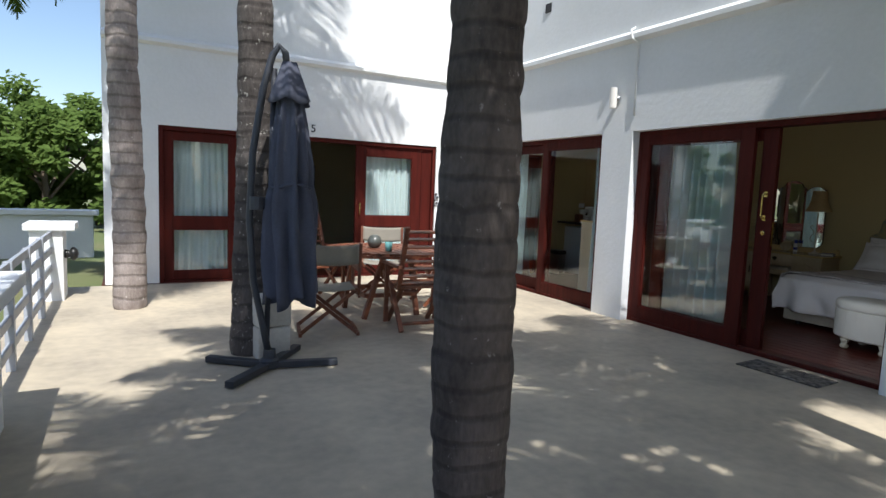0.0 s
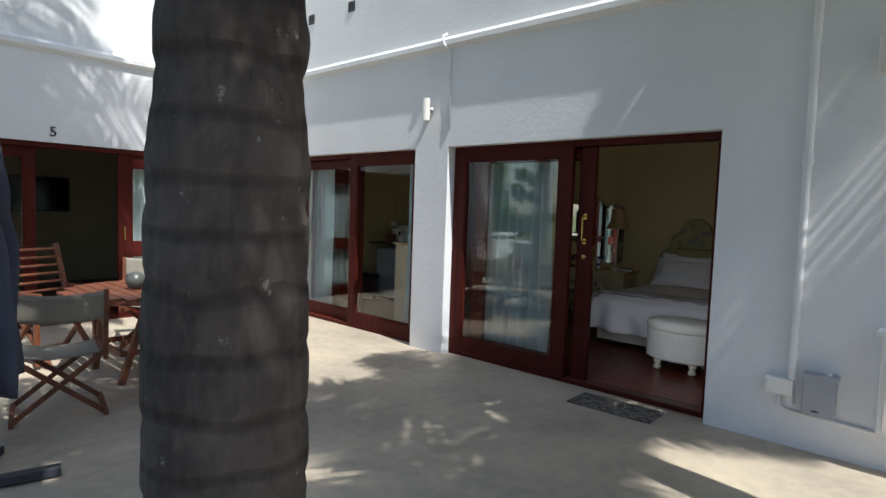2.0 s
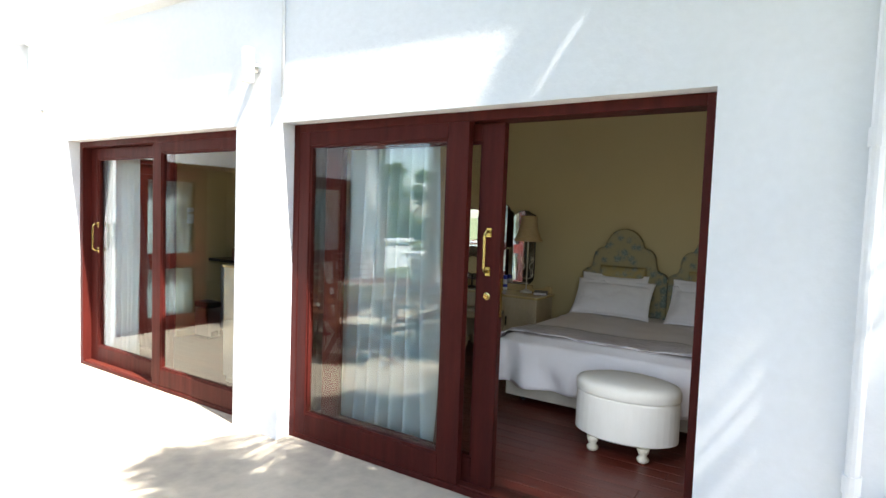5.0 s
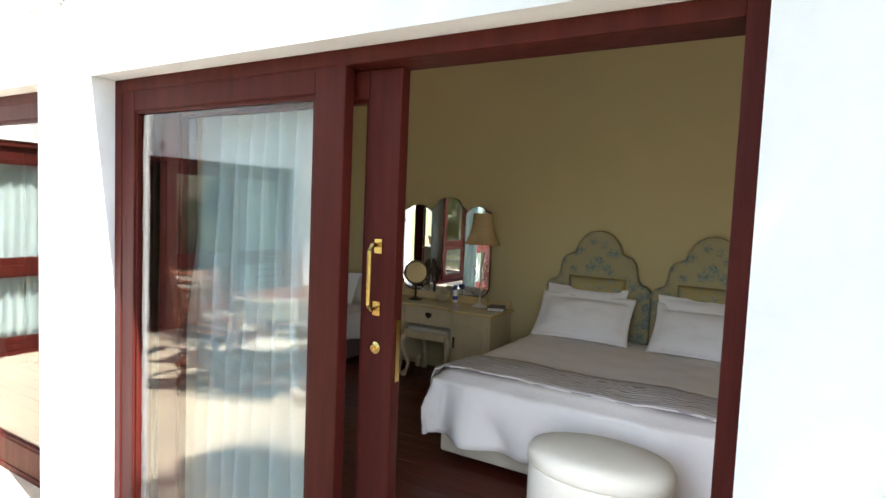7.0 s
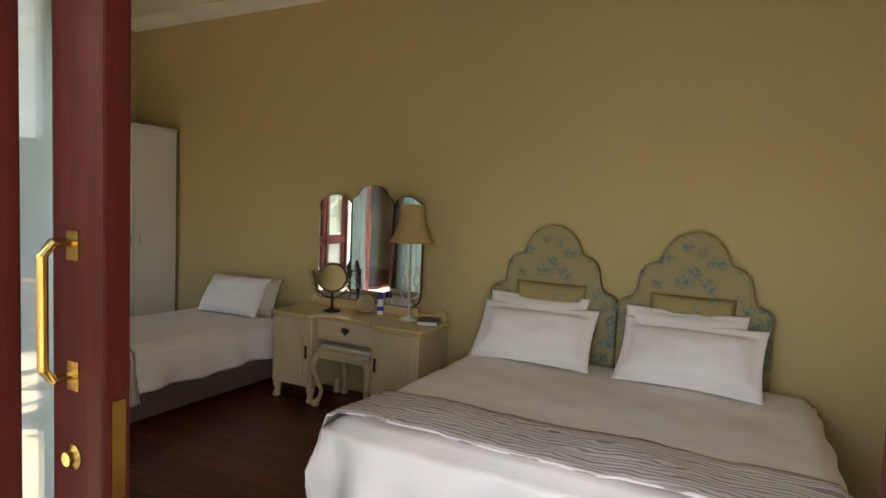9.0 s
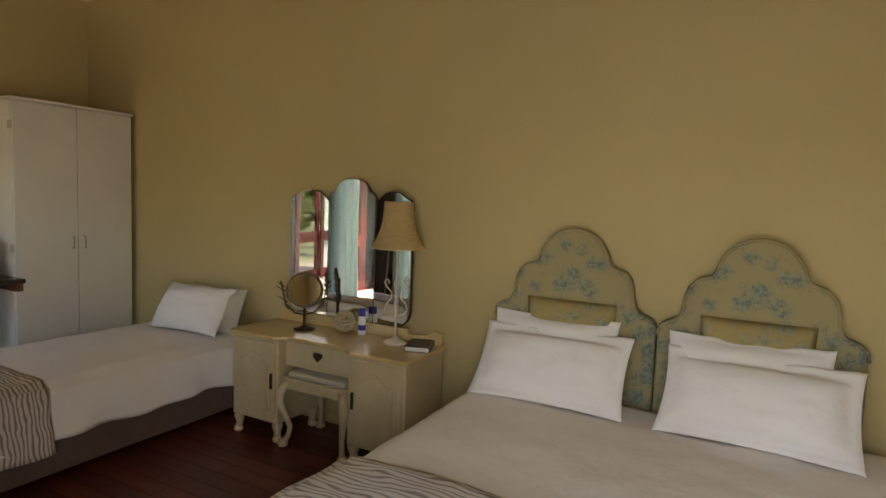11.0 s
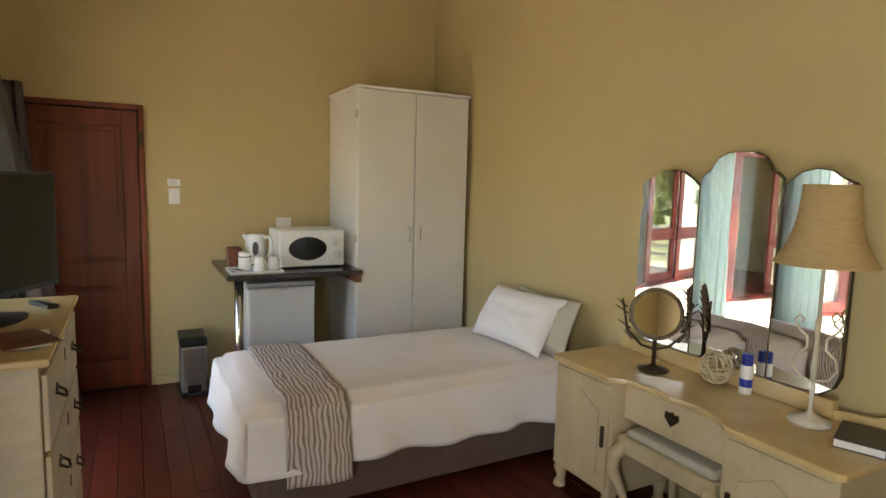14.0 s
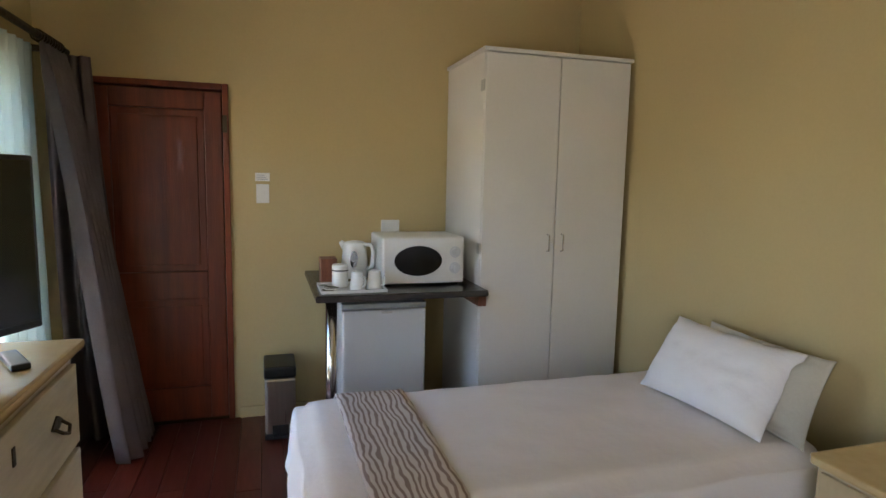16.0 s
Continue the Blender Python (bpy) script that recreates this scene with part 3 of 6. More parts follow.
# further unit's glazed front
door_3 = thing("door_3", "red-brown folding wooden doors, partly open to a dark room", "glazed door", kind="structure")
frame_of(door_3, "y", YP + 0.02, YP + 0.16, NW[0], NW[1], 2.14, 0.06, 0.03)
leaf(door_3, "y", YP + 0.08, NW[0] + 0.06, 0.80, 0.036, 2.08, 0.115, 0.045, rails=(0.83,), bottom=0.12)
sl = leaf(door_3, "y", YP + 0.08, 2.58, NW[1] - 0.25, 0.036, 2.08, 0.16, 0.045, rails=(0.88,), bottom=0.12)
bm = bmesh.new()
tube(bm, [(2.64, YP + 0.055, 0.98), (2.64, YP + 0.01, 0.99), (2.64, YP + 0.01, 1.17), (2.64, YP + 0.055, 1.18)], 0.008, 8)
part("door_handle", bm, BRASS, sl, "brass pull handle")
bm = bx(((NW[1] - 0.245, YP + 0.06, 0.036), (NW[1] - 0.062, YP + 0.10, 2.08)))
part("side_panel", bm, MEDUSA, door_3, bevel=0.004)
leaf(door_3, "y", YP + 0.14, 0.78, 1.72, 0.036, 2.08, 0.115, 0.045, rails=(0.83,), bottom=0.12)
for y0, y1, k in ((-0.1, 0.75, 1), (2.7, 3.6, 2)):
    curtain("sheer_curtain", YP + 0.20, y0, y1, 0.08, 2.1, SHEER, 8, 0.03, "white sheer curtain hung behind the glazed door", "x", seed=k)

# bedroom curtains
curtain("sheer_curtain", 4.82, 3.12, 3.86, FZ + 0.02, 2.17, SHEER, 7, 0.075, "pale blue lined curtain gathered behind the glass", seed=3, flare=0.15)
curtain("sheer_curtain", 4.84, 4.68, 5.06, FZ + 0.02, 2.17, SHEER, 4, 0.05, "pale curtain gathered beside the door jamb", seed=5)
curtain("sheer_curtain", 4.80, 6.55, 7.08, FZ + 0.02, 2.17, SHEER, 6, 0.03, "pale curtain lining gathered beside the door jamb", seed=6)
curtain("taupe_curtain", 4.90, 6.90, 7.22, FZ + 0.01, 2.16, GREYCLOTH, 5, 0.055, "taupe curtain gathered and falling wide beside the door", flare=0.25, lean=0.30, seed=8, gather=True)
curtain("taupe_curtain", 4.96, 4.12, 4.50, FZ + 0.01, 2.16, GREYCLOTH, 5, 0.04, "taupe curtain gathered between the sliding doors", seed=9, gather=True)
curtain("taupe_curtain", 7.24, 4.80, 5.02, FZ + 0.01, 2.16, GREYCLOTH, 4, 0.04, "taupe curtain swept against the door wall", "x", flare=0.55, shift=0.10, seed=14, gather=True)
rod = thing("curtain_rail", "dark wooden curtain rail above the sliding doors", "curtain rail")
bm = bmesh.new()
tube(bm, [(4.88, 1.3, 2.195), (4.88, 7.36, 2.195)], 0.018, 12)
part("pole", bm, ANTIQUE, rod)
for y in (1.4, 4.3, 7.3):
    bm = bx(((FI + 0.012, y - 0.015, 2.18), (4.88, y + 0.015, 2.21)))
    part("bracket", bm, ANTIQUE, rod)
for i in range(9):
    bm = bmesh.new()
    r = [(4.88 + 0.027 * math.cos(a), 6.93 + i * 0.038, 2.191 + 0.027 * math.sin(a)) for a in [k * math.pi / 6 for k in range(13)]]
    tube(bm, r, 0.004, 5, False)
    part("ring", bm, ANTIQUE, rod)

# panelled inner door
door_4 = thing("door_4", "closed red-brown two-panel wooden door", "door", kind="structure")
bm = bx(((IDX[0], YN - 0.02, FZ), (IDX[0] + 0.035, YN + 0.1, 2.08)), ((IDX[1] - 0.035, YN - 0.02, FZ), (IDX[1], YN + 0.1, 2.08)), ((IDX[0] + 0.035, YN - 0.02, 2.045), (IDX[1] - 0.035, YN + 0.1, 2.08)))
part("door_frame", bm, DOORWOOD, door_4, bevel=0.005)
a, b = IDX[0] + 0.04, IDX[1] - 0.04
yb = YN + 0.03
bm = bx(((a, yb, FZ + 0.005), (a + 0.1, yb + 0.04, 2.04)), ((b - 0.1, yb, FZ + 0.005), (b, yb + 0.04, 2.04)), ((a + 0.1, yb, 1.93), (b - 0.1, yb + 0.04, 2.04)),
        ((a + 0.1, yb, 0.80), (b - 0.1, yb + 0.04, 0.97)), ((a + 0.1, yb, FZ + 0.005), (b - 0.1, yb + 0.04, 0.25)))
lf = part("leaf_frame", bm, DOORWOOD, door_4, bevel=0.006)
for z0, z1 in ((0.97, 1.93), (0.25, 0.80)):
    bm = bx(((a + 0.1, yb + 0.016, z0), (b - 0.1, yb + 0.032, z1)), ((a + 0.14, yb + 0.006, z0 + 0.04), (b - 0.14, yb + 0.016, z1 - 0.04)))
    part("panel", bm, DOORWOOD, lf, bevel=0.005)
bm = bx(((b + 0.004, YN - 0.024, 1.80), (b + 0.03, YN - 0.019, 1.90)))
part("hinge", bm, ANTIQUE, door_4, "tarnished brass hinge")


# ---- palms and garden ----
def palm(x, y, r, h, material, seed, fronds=24, reach=2.0, droop=1.0, label="", lean=(0, 0), shape=None, hang=()):
    """A palm: ringed trunk and a crown of fronds; hang: old drooping fronds as (degrees round, rise, length, droop)."""
    rnd = random.Random(seed)
    t = thing("palm_tree", label, "palm tree", pose(x, y, 0))
    bm = bmesh.new()
    pts, rad = [], []
    n = int(h / 0.022)
    for i in range(n + 1):
        z = -0.02 + h * i / n
        k = z / h
        base = r * (1.12 - 0.28 * k) if not shape else r * shape(z)
        ring = -0.005 * max(0.0, math.cos(z * 2 * math.pi / 0.125 + 0.9 * math.sin(z * 3))) ** 6 + 0.012 * noise.noise(Vector((z * 6, seed, 0)))
        pts.append((lean[0] * k * k + 0.02 * math.sin(z * 1.3 + seed), lean[1] * k * k, z))
        rad.append(base + ring)
    tube(bm, pts, rad, 26, rough=0.05)
    part("trunk", bm, material, t, "ringed grey palm trunk", smooth=True)
    bm = bmesh.new()
    top = Vector(pts[-1])
    for f in range(fronds + len(hang)):
        az = f * 2.39996 + rnd.uniform(-0.2, 0.2)
        up, bend = rnd.uniform(-0.15, 1.25), droop
        L = reach * rnd.uniform(0.85, 1.15)
        if f >= fronds:
            az, up, L, bend = hang[f - fronds]
            az = radians(az)
        d, p = Vector((math.cos(az), math.sin(az), 0)), top.copy()
        line = []
        for s in range(19):
            u = s / 18
            ang = up - bend * (u ** 1.4) * 1.5
            line.append(p.copy())
            p += (d * math.cos(ang) + Vector((0, 0, 1)) * math.sin(ang)) * (L / 18)
        tube(bm, line, [0.02 * (1 - s / 19.5) + 0.002 for s in range(19)], 4, False)
        side = Vector((-d.y, d.x, 0))
        for s in range(64):
            u = 0.10 + 0.9 * s / 63
            i = min(int(u * 18), 17)
            c = line[i].lerp(line[i + 1], u * 18 - i)
            tang = (line[i + 1] - line[i]).normalized()
            ll = L * 0.24 * math.sin(math.pi * min(1, 0.18 + u * 0.86)) ** 0.6 + 0.03
            for sg in (-1, 1):
                dirn = (side * sg * 0.8 + tang * 0.55 + Vector((0, 0, rnd.uniform(-0.5, 0.1)))).normalized()
                w = tang * 0.017
                tip = c + dirn * ll - Vector((0, 0, 0.16 * ll))
                mid = c + dirn * ll * 0.55
                v = [bm.verts.new(q) for q in (c - w, c + w, mid + w, mid - w, tip)]
                bm.faces.new((v[0], v[1], v[2], v[3]))
                bm.faces.new((v[3], v[2], v[4]))
    part("crown", bm, LEAF, t, "green feathery palm fronds")
    return t


palm(0.52, 1.062, 0.142, 4.1, BARK, 3, 26, 2.1, 1.1, "tall grey ringed palm rising from the patio", shape=lambda z: 0.98 + 0.10 * math.sin((z - 0.3) * 2.2) - 0.05 * max(0, z - 2.6))
palm(0.30, 4.24, 0.135, 7.4, BARKLICHEN, 5, 26, 2.7, 1.1, "lichen-spotted palm trunk beside the umbrella")
palm(-0.60, 6.46, 0.15, 7.2, BARKPALE, 7, 24, 2.0, 1.0, "pale smooth-ringed palm trunk beside the parapet", lean=(-0.05, 0))
palm(3.1, -0.3, 0.16, 4.5, BARK, 11, 22, 2.3, 1.2, "unseen grey palm added to dapple the patio floor near the wall", hang=((72, 0.25, 2.9, 1.0), (100, 0.1, 2.3, 0.9), (25, -0.1, 2.3, 0.7)))
# next two palms stay out of view, added for their shade on the floor
palm(-1.0, -2.1, 0.16, 5.0, BARK, 13, 26, 2.4, 1.0, "unseen grey palm added to shade the patio's left side")
palm(1.5, -1.7, 0.16, 4.6, BARK, 19, 16, 2.1, 1.1, "unseen grey palm added to dapple the patio floor")
palm(-2.9, 9.6, 0.15, 4.9, BARKPALE, 17, 26, 2.2, 1.2, "green palm standing in the garden")


def leafy(name, x, y, z0, w, d, h, seed, count, label, size=0.16):
    """A shrub or tree: a stem with limbs, and a crown of many small leaves in uneven clumps."""
    rnd = random.Random(seed)
    t = thing(name, label, "tree" if h > 2.4 else "shrub", pose(x, y, z0))
    bm = bmesh.new()
    tube(bm, [(0, 0, -0.1), (0.05, 0, h * 0.3), (0.0, 0.05, h * 0.6)], [0.12, 0.09, 0.05], 8)
    for k in range(6):
        a = k * 1.05
        tube(bm, [(0, 0, h * (0.2 + 0.05 * k)), (w * 0.2 * math.cos(a), d * 0.2 * math.sin(a), h * 0.5), (w * 0.36 * math.cos(a), d * 0.36 * math.sin(a), h * 0.75)], [0.05, 0.035, 0.012], 6)
    part("trunk", bm, WOODTRUNK, t)
    vs, fs = [], []
    clumps = [(rnd.uniform(-0.5, 0.5) * w, rnd.uniform(-0.5, 0.5) * d, h * rnd.uniform(0.12, 0.92), rnd.uniform(0.25, 0.55)) for _ in range(34)]
    for i in range(count):
        cx, cy, cz, r = clumps[rnd.randrange(len(clumps))]
        p = Vector((rnd.gauss(0, 1), rnd.gauss(0, 1), rnd.gauss(0, 1)))
        p = Vector((cx, cy, cz)) + p.normalized() * r * rnd.uniform(0.5, 1.05)
        if p.z < 0.05:
            continue
        a = Vector((rnd.uniform(-1, 1), rnd.uniform(-1, 1), rnd.uniform(-0.7, 0.4))).normalized()
        b = a.orthogonal().normalized() * size * 0.26
        s = size * rnd.uniform(0.6, 1.2)
        n = len(vs)
        vs += [p, p + a * s * 0.5 + b, p + a * s, p + a * s * 0.5 - b]
        fs.append((n, n + 1, n + 2, n + 3))
    me = bpy.data.meshes.new("crown")
    me.from_pydata(vs, [], fs)
    me.materials.append(BUSH)
    c = new("crown", me)
    c.parent = t
    tagged(c, "dense small green leaves")
    return t


for i, (x, y, w, h) in enumerate(((-6.6, 22, 4.4, 4.6), (-3.9, 23, 4.4, 4.9), (-1.4, 22.5, 4.0, 4.3), (-9.6, 22, 4.5, 4.2), (-13.0, 21, 4.6, 4.6), (-16.5, 19, 5, 4.4), (-5.2, 20.3, 4.2, 3.8), (-2.7, 20.0, 4.2, 3.9), (-7.9, 20.5, 4.2, 3.8))):
    leafy("hedge_tree", x, y, -0.26, w, 2.6, h, 40 + i, 9000, "bushy green tree in the garden hedge", 0.26)
# unseen trees to the side and behind, added as reflections for the glass
for i, (x, y) in enumerate(((-12, 6), (-13, 0), (-12.5, -7), (-6, -13), (0, -14), (5, -13.5))):
    leafy("garden_tree", x, y, -0.26, 4.6, 4.0, 4.2, 60 + i, 4000, "green tree added out of view for the panes to reflect", 0.3)

# garden wall and neighbour's low wall beyond the parapet
bm = bx(((-9.0, 13.2, -0.26), (-1.2, 13.5, 0.62)), ((-9.1, 13.1, 0.62), (-1.1, 13.6, 0.72)))
tagged(finish(bm, "garden_wall", PLASTER, 0.01), "low white garden wall with a coping", "garden wall", "", "structure")
for y0, y1, nm in ((-7.0, 3.2, "parapet"), (7.05, 7.5, "parapet")):
    w = thing(nm, "white plastered patio parapet pier with a flat coping", "parapet", kind="structure")
    bm = bx(((-1.56, y0, -0.25), (-1.24, y1, 0.80)))
    part("pier", bm, PLASTER, w, bevel=0.012)
    bm = bx(((-1.61, y0 - 0.05, 0.80), (-1.12, y1 + 0.05, 0.88)))
    part("coping", bm, PLASTER, w, "weathered pale coping slab", bevel=0.012)
rail = thing("railing", "dark metal railing between the parapet piers", "railing")
for z in (0.18, 0.38, 0.58, 0.76):
    bm = bmesh.new()
    bar(bm, (-1.36, 3.21, z), (-1.36, 7.04, z), 0.03, 0.07)
    part("rail_bar", bm, GREYBOX, rail, bevel=0.004)
for y in (4.3, 5.2, 6.1):
    bm = bx(((-1.39, y, 0.0), (-1.33, y + 0.06, 0.80)))
    part("post", bm, GREYBOX, rail, bevel=0.004)
lamp = thing("wall_lamp", "small black round lamp on the parapet pier", "lamp", pose(-1.24, 7.2, 0.52))
bm = bmesh.new()
lathe(bm, [(0.05, 0), (0.05, 0.03), (0.035, 0.05), (0.075, 0.07), (0.08, 0.10), (0.05, 0.13), (0.01, 0.14)], n=18)
bmesh.ops.transform(bm, matrix=pose(0, 0, 0, 0, 90, 0), verts=bm.verts)
part("lamp_body", bm, BLACK, lamp, smooth=True)
bm = bx(((-1.62, -7.2, -0.25), (FX, -7.0, 1.0)))
tagged(finish(bm, "parapet_end", PLASTER, 0.01), "white parapet closing the patio", "parapet", "", "structure")

# ---- patio things ----
umb = thing("patio_umbrella", "closed dark blue-grey cantilever umbrella on a cross base", "umbrella", pose(0.34, 3.73, 0) @ Matrix.Diagonal((1, 1, 0.965, 1)))
bm = bmesh.new()
for a in (142, -12, 227, 52):
    c, s = math.cos(radians(a)), math.sin(radians(a))
    bar(bm, (0.03 * c, 0.03 * s, 0.035), (0.52 * c, 0.52 * s, 0.035), 0.07, 0.05)
part("cross_base", bm, UMBMETAL, umb, "dark metal cross foot", bevel=0.006)
bm = bmesh.new()
lathe(bm, [(0.075, 0.012), (0.075, 0.075), (0.05, 0.09), (0.045, 0.16)], n=18)
part("hub", bm, UMBMETAL, umb, bevel=0.003)
bm = bmesh.new()
pole = [(0.0, 0.0, 0.08), (-0.05, 0.01, 0.35), (-0.12, 0.02, 0.7), (-0.15, 0.03, 1.2), (-0.13, 0.03, 1.7), (-0.06, 0.01, 2.2), (0.0, 0.0, 2.44), (0.045, -0.01, 2.52), (0.09, -0.02, 2.47), (0.10, -0.02, 2.38)]
tube(bm, pole, 0.026, 12)
part("pole", bm, UMBMETAL, umb, "curved dark metal mast", smooth=True)
bm = bmesh.new()
tube(bm, [(-0.02, 0.02, 0.2), (0.0, 0.02, 1.2), (0.02, 0.02, 2.35)], 0.022, 10)
part("crank_post", bm, UMBMETAL, umb, smooth=True)
bm = bmesh.new()
lathe(bm, [(0.06, -0.05), (0.06, 0.05)], at=(-0.10, 0.0, 1.32), n=12)
part("crank_box", bm, UMBMETAL, umb, bevel=0.006)
bm = bmesh.new()
rows, n = [], 64
for j in range(27):
    v = j / 26
    z = 2.38 - 1.83 * v
    base = 0.045 + 0.115 * min(1, v * 1.9) ** 0.8
    base *= 1 - 0.14 * math.exp(-((v - 0.5) / 0.05) ** 2)
    ring = []
    for k in range(n):
        a = 2 * math.pi * k / n
        r = base * (1 + (0.10 + 0.22 * v) * math.sin(8 * a + 2.2 * math.sin(v * 3)) + 0.10 * math.sin(13 * a + v * 6))
        zz = z + (0.05 * math.sin(4 * a + 1) if j == 26 else 0)
        ring.append(bm.verts.new((0.12 + r * math.cos(a) + 0.03 * v, -0.03 + r * math.sin(a), zz)))
    rows.append(ring)
for a, b in zip(rows, rows[1:]):
    for k in range(n):
        bm.faces.new((a[k], a[(k + 1) % n], b[(k + 1) % n], b[k]))
part("canopy", bm, UMBRELLA, umb, "folded dark blue-grey canvas canopy", smooth=True, solid=0.006)
bm = bmesh.new()
rows = []
for j in range(6):
    v = j / 5
    rows.append([bm.verts.new((0.12 + (0.05 + 0.10 * v) * (1 + 0.12 * math.sin(6 * a)) * math.cos(a), -0.03 + (0.05 + 0.10 * v) * (1 + 0.12 * math.sin(6 * a)) * math.sin(a), 2.40 - 0.30 * v - 0.02 * math.sin(4 * a) * v)) for a in [2 * math.pi * k / 40 for k in range(40)]])
for a, b in zip(rows, rows[1:]):
    for k in range(40):
        bm.faces.new((a[k], a[(k + 1) % 40], b[(k + 1) % 40], b[k]))
part("vent_cap", bm, UMBRELLA, umb, smooth=True, solid=0.005)
bm = bmesh.new()
rg = [(0.135 + 0.15 * math.cos(a), -0.03 + 0.15 * math.sin(a), 1.46 + 0.02 * math.sin(3 * a)) for a in [k * math.pi / 10 for k in range(21)]]
tube(bm, rg, 0.012, 6, False)
part("tie_strap", bm, UMBRELLA, umb, smooth=True)

for i, z in enumerate((0.0, 0.265)):
    bm = bx(((-0.135, -0.12, 0), (0.135, 0.12, 0.26)))
    ob = tagged(finish(bm, "stone_block", STONEBLOCK, 0.02), "white plastered block at the palm's foot", "block", "stacked blocks")
    ob.matrix_world = pose(0.42, 4.08, z, 0, 0, 6 + 5 * i)

TC = (1.95, 5.40)
table = thing("garden_table", "round slatted dark teak garden table", "table", pose(TC[0], TC[1], 0))
for i in range(13):
    x = -0.6 + i * 0.1
    half = math.sqrt(max(0.62 ** 2 - x * x, 0.03))
    bm = bx(((x - 0.045, -half, 0.715), (x + 0.045, half, 0.74)))
    part("slat", bm, TEAK, table, bevel=0.004)
bm = bmesh.new()
for k in range(24):
    a, b = 2 * math.pi * k / 24, 2 * math.pi * (k + 1) / 24
    bar(bm, (0.61 * math.cos(a), 0.61 * math.sin(a), 0.70), (0.61 * math.cos(b), 0.61 * math.sin(b), 0.70), 0.05, 0.03)
part("rim", bm, TEAK, table)
for k in range(4):
    a = math.pi / 4 + k * math.pi / 2
    bm = bmesh.new()
    bar(bm, (0.45 * math.cos(a), 0.45 * math.sin(a), 0), (0.32 * math.cos(a + 0.5), 0.32 * math.sin(a + 0.5), 0.71), 0.05, 0.05)
    part("leg", bm, TEAK, table, bevel=0.004)
    bm = bmesh.new()
    bar(bm, (0.42 * math.cos(a), 0.42 * math.sin(a), 0.25), (0.42 * math.cos(a + math.pi / 2), 0.42 * math.sin(a + math.pi / 2), 0.25), 0.03, 0.045)
    part("stretcher", bm, TEAK, table)


def slat_chair():
    t = thing("garden_chair", "folding dark teak garden chair with slatted back", "chair", group="slatted chairs round the table")
    for sx in (-0.265, 0.265):
        for nm, p, q in (("back_post", (sx, -0.26, 0.02), (sx, 0.10, 0.46)), ("front_leg", (sx * 0.86, 0.26, 0.02), (sx * 0.86, -0.16, 0.46)), ("back_upright", (sx, -0.14, 0.42), (sx, -0.34, 1.06)), ("armrest", (sx * 1.12, -0.27, 0.66), (sx * 1.12, 0.24, 0.66)), ("arm_post", (sx * 1.06, 0.18, 0.03), (sx * 1.06, 0.16, 0.65))):
            bm = bmesh.new()
            bar(bm, p, q, 0.03, 0.045, up=(1, 0, 0))
            part(nm, bm, TEAK, t, bevel=0.003)
    for i in range(7):
        y = -0.20 + i * 0.068
        bm = bx(((-0.255, y - 0.026, 0.44), (0.255, y + 0.026, 0.46)))
        part("seat_slat", bm, TEAK, t)
    bm = bmesh.new()
    bar(bm, (-0.25, -0.20, 0.085), (0.25, -0.20, 0.085), 0.02, 0.07, up=(0, 1, 0))
    part("foot_board", bm, TEAK, t, bevel=0.003)
    for i in range(8):
        k = 0.10 + i * 0.118
        y, z = -0.14 - 0.20 * k, 0.42 + 0.64 * k
        bm = bmesh.new()
        bar(bm, (-0.26, y, z), (0.26, y, z), 0.016, 0.054, up=(0, 0.95, 0.3))
        part("back_slat", bm, TEAK, t)
    return t


def director_chair(material):
    t = thing("director_chair", "folding wooden director's chair with slung canvas", "chair", group="canvas chairs round the table")
    for sx in (-0.27, 0.27):
        for nm, p, q, w in (("foot_rail", (sx, -0.24, 0.02), (sx, 0.24, 0.02), 0.035), ("seat_rail", (sx * 0.92, -0.24, 0.45), (sx * 0.92, 0.24, 0.45), 0.035), ("front_post", (sx, 0.20, 0.40), (sx, 0.20, 0.63), 0.03), ("back_post", (sx, -0.21, 0.40), (sx, -0.27, 0.90), 0.032), ("armrest", (sx, -0.26, 0.645), (sx, 0.26, 0.645), 0.05)):
            bm = bmesh.new()
            bar(bm, p, q, w, 0.03, up=(1, 0, 0))
            part(nm, bm, TEAK, t, bevel=0.003)
    for y in (-0.2, 0.2):
        for s in (-1, 1):
            bm = bmesh.new()
            bar(bm, (-0.26 * s, y + 0.012 * s, 0.03), (0.25 * s, y + 0.012 * s, 0.44), 0.035, 0.02, up=(0, 1, 0))
            part("cross_leg", bm, TEAK, t, bevel=0.003)
    for nm, fn in (("canvas_seat", lambda u, v: (0.26 * u, 0.22 * v, 0.462 - 0.03 * (1 - u * u))), ("canvas_back", lambda u, v: (0.27 * u, -0.265 - 0.05 * (1 - u * u) - 0.01 * v, 0.80 + 0.095 * v - 0.02 * (1 - u * u)))):
        bm = bmesh.new()
        g = [[bm.verts.new(fn(-1 + i / 6, -1 + j / 3)) for i in range(13)] for j in range(7)]
        for a, b in zip(g, g[1:]):
            for i in range(12):
                bm.faces.new((a[i], a[i + 1], b[i + 1], b[i]))
        part(nm, bm, material, t, "sagging canvas sling", smooth=True, solid=0.006)
    return t


def toward(x, y, turn=0):
    """A pose at (x, y) that faces the table."""
    return pose(x, y, 0, 0, 0, math.degrees(math.atan2(TC[1] - y, TC[0] - x)) - 90 + turn)


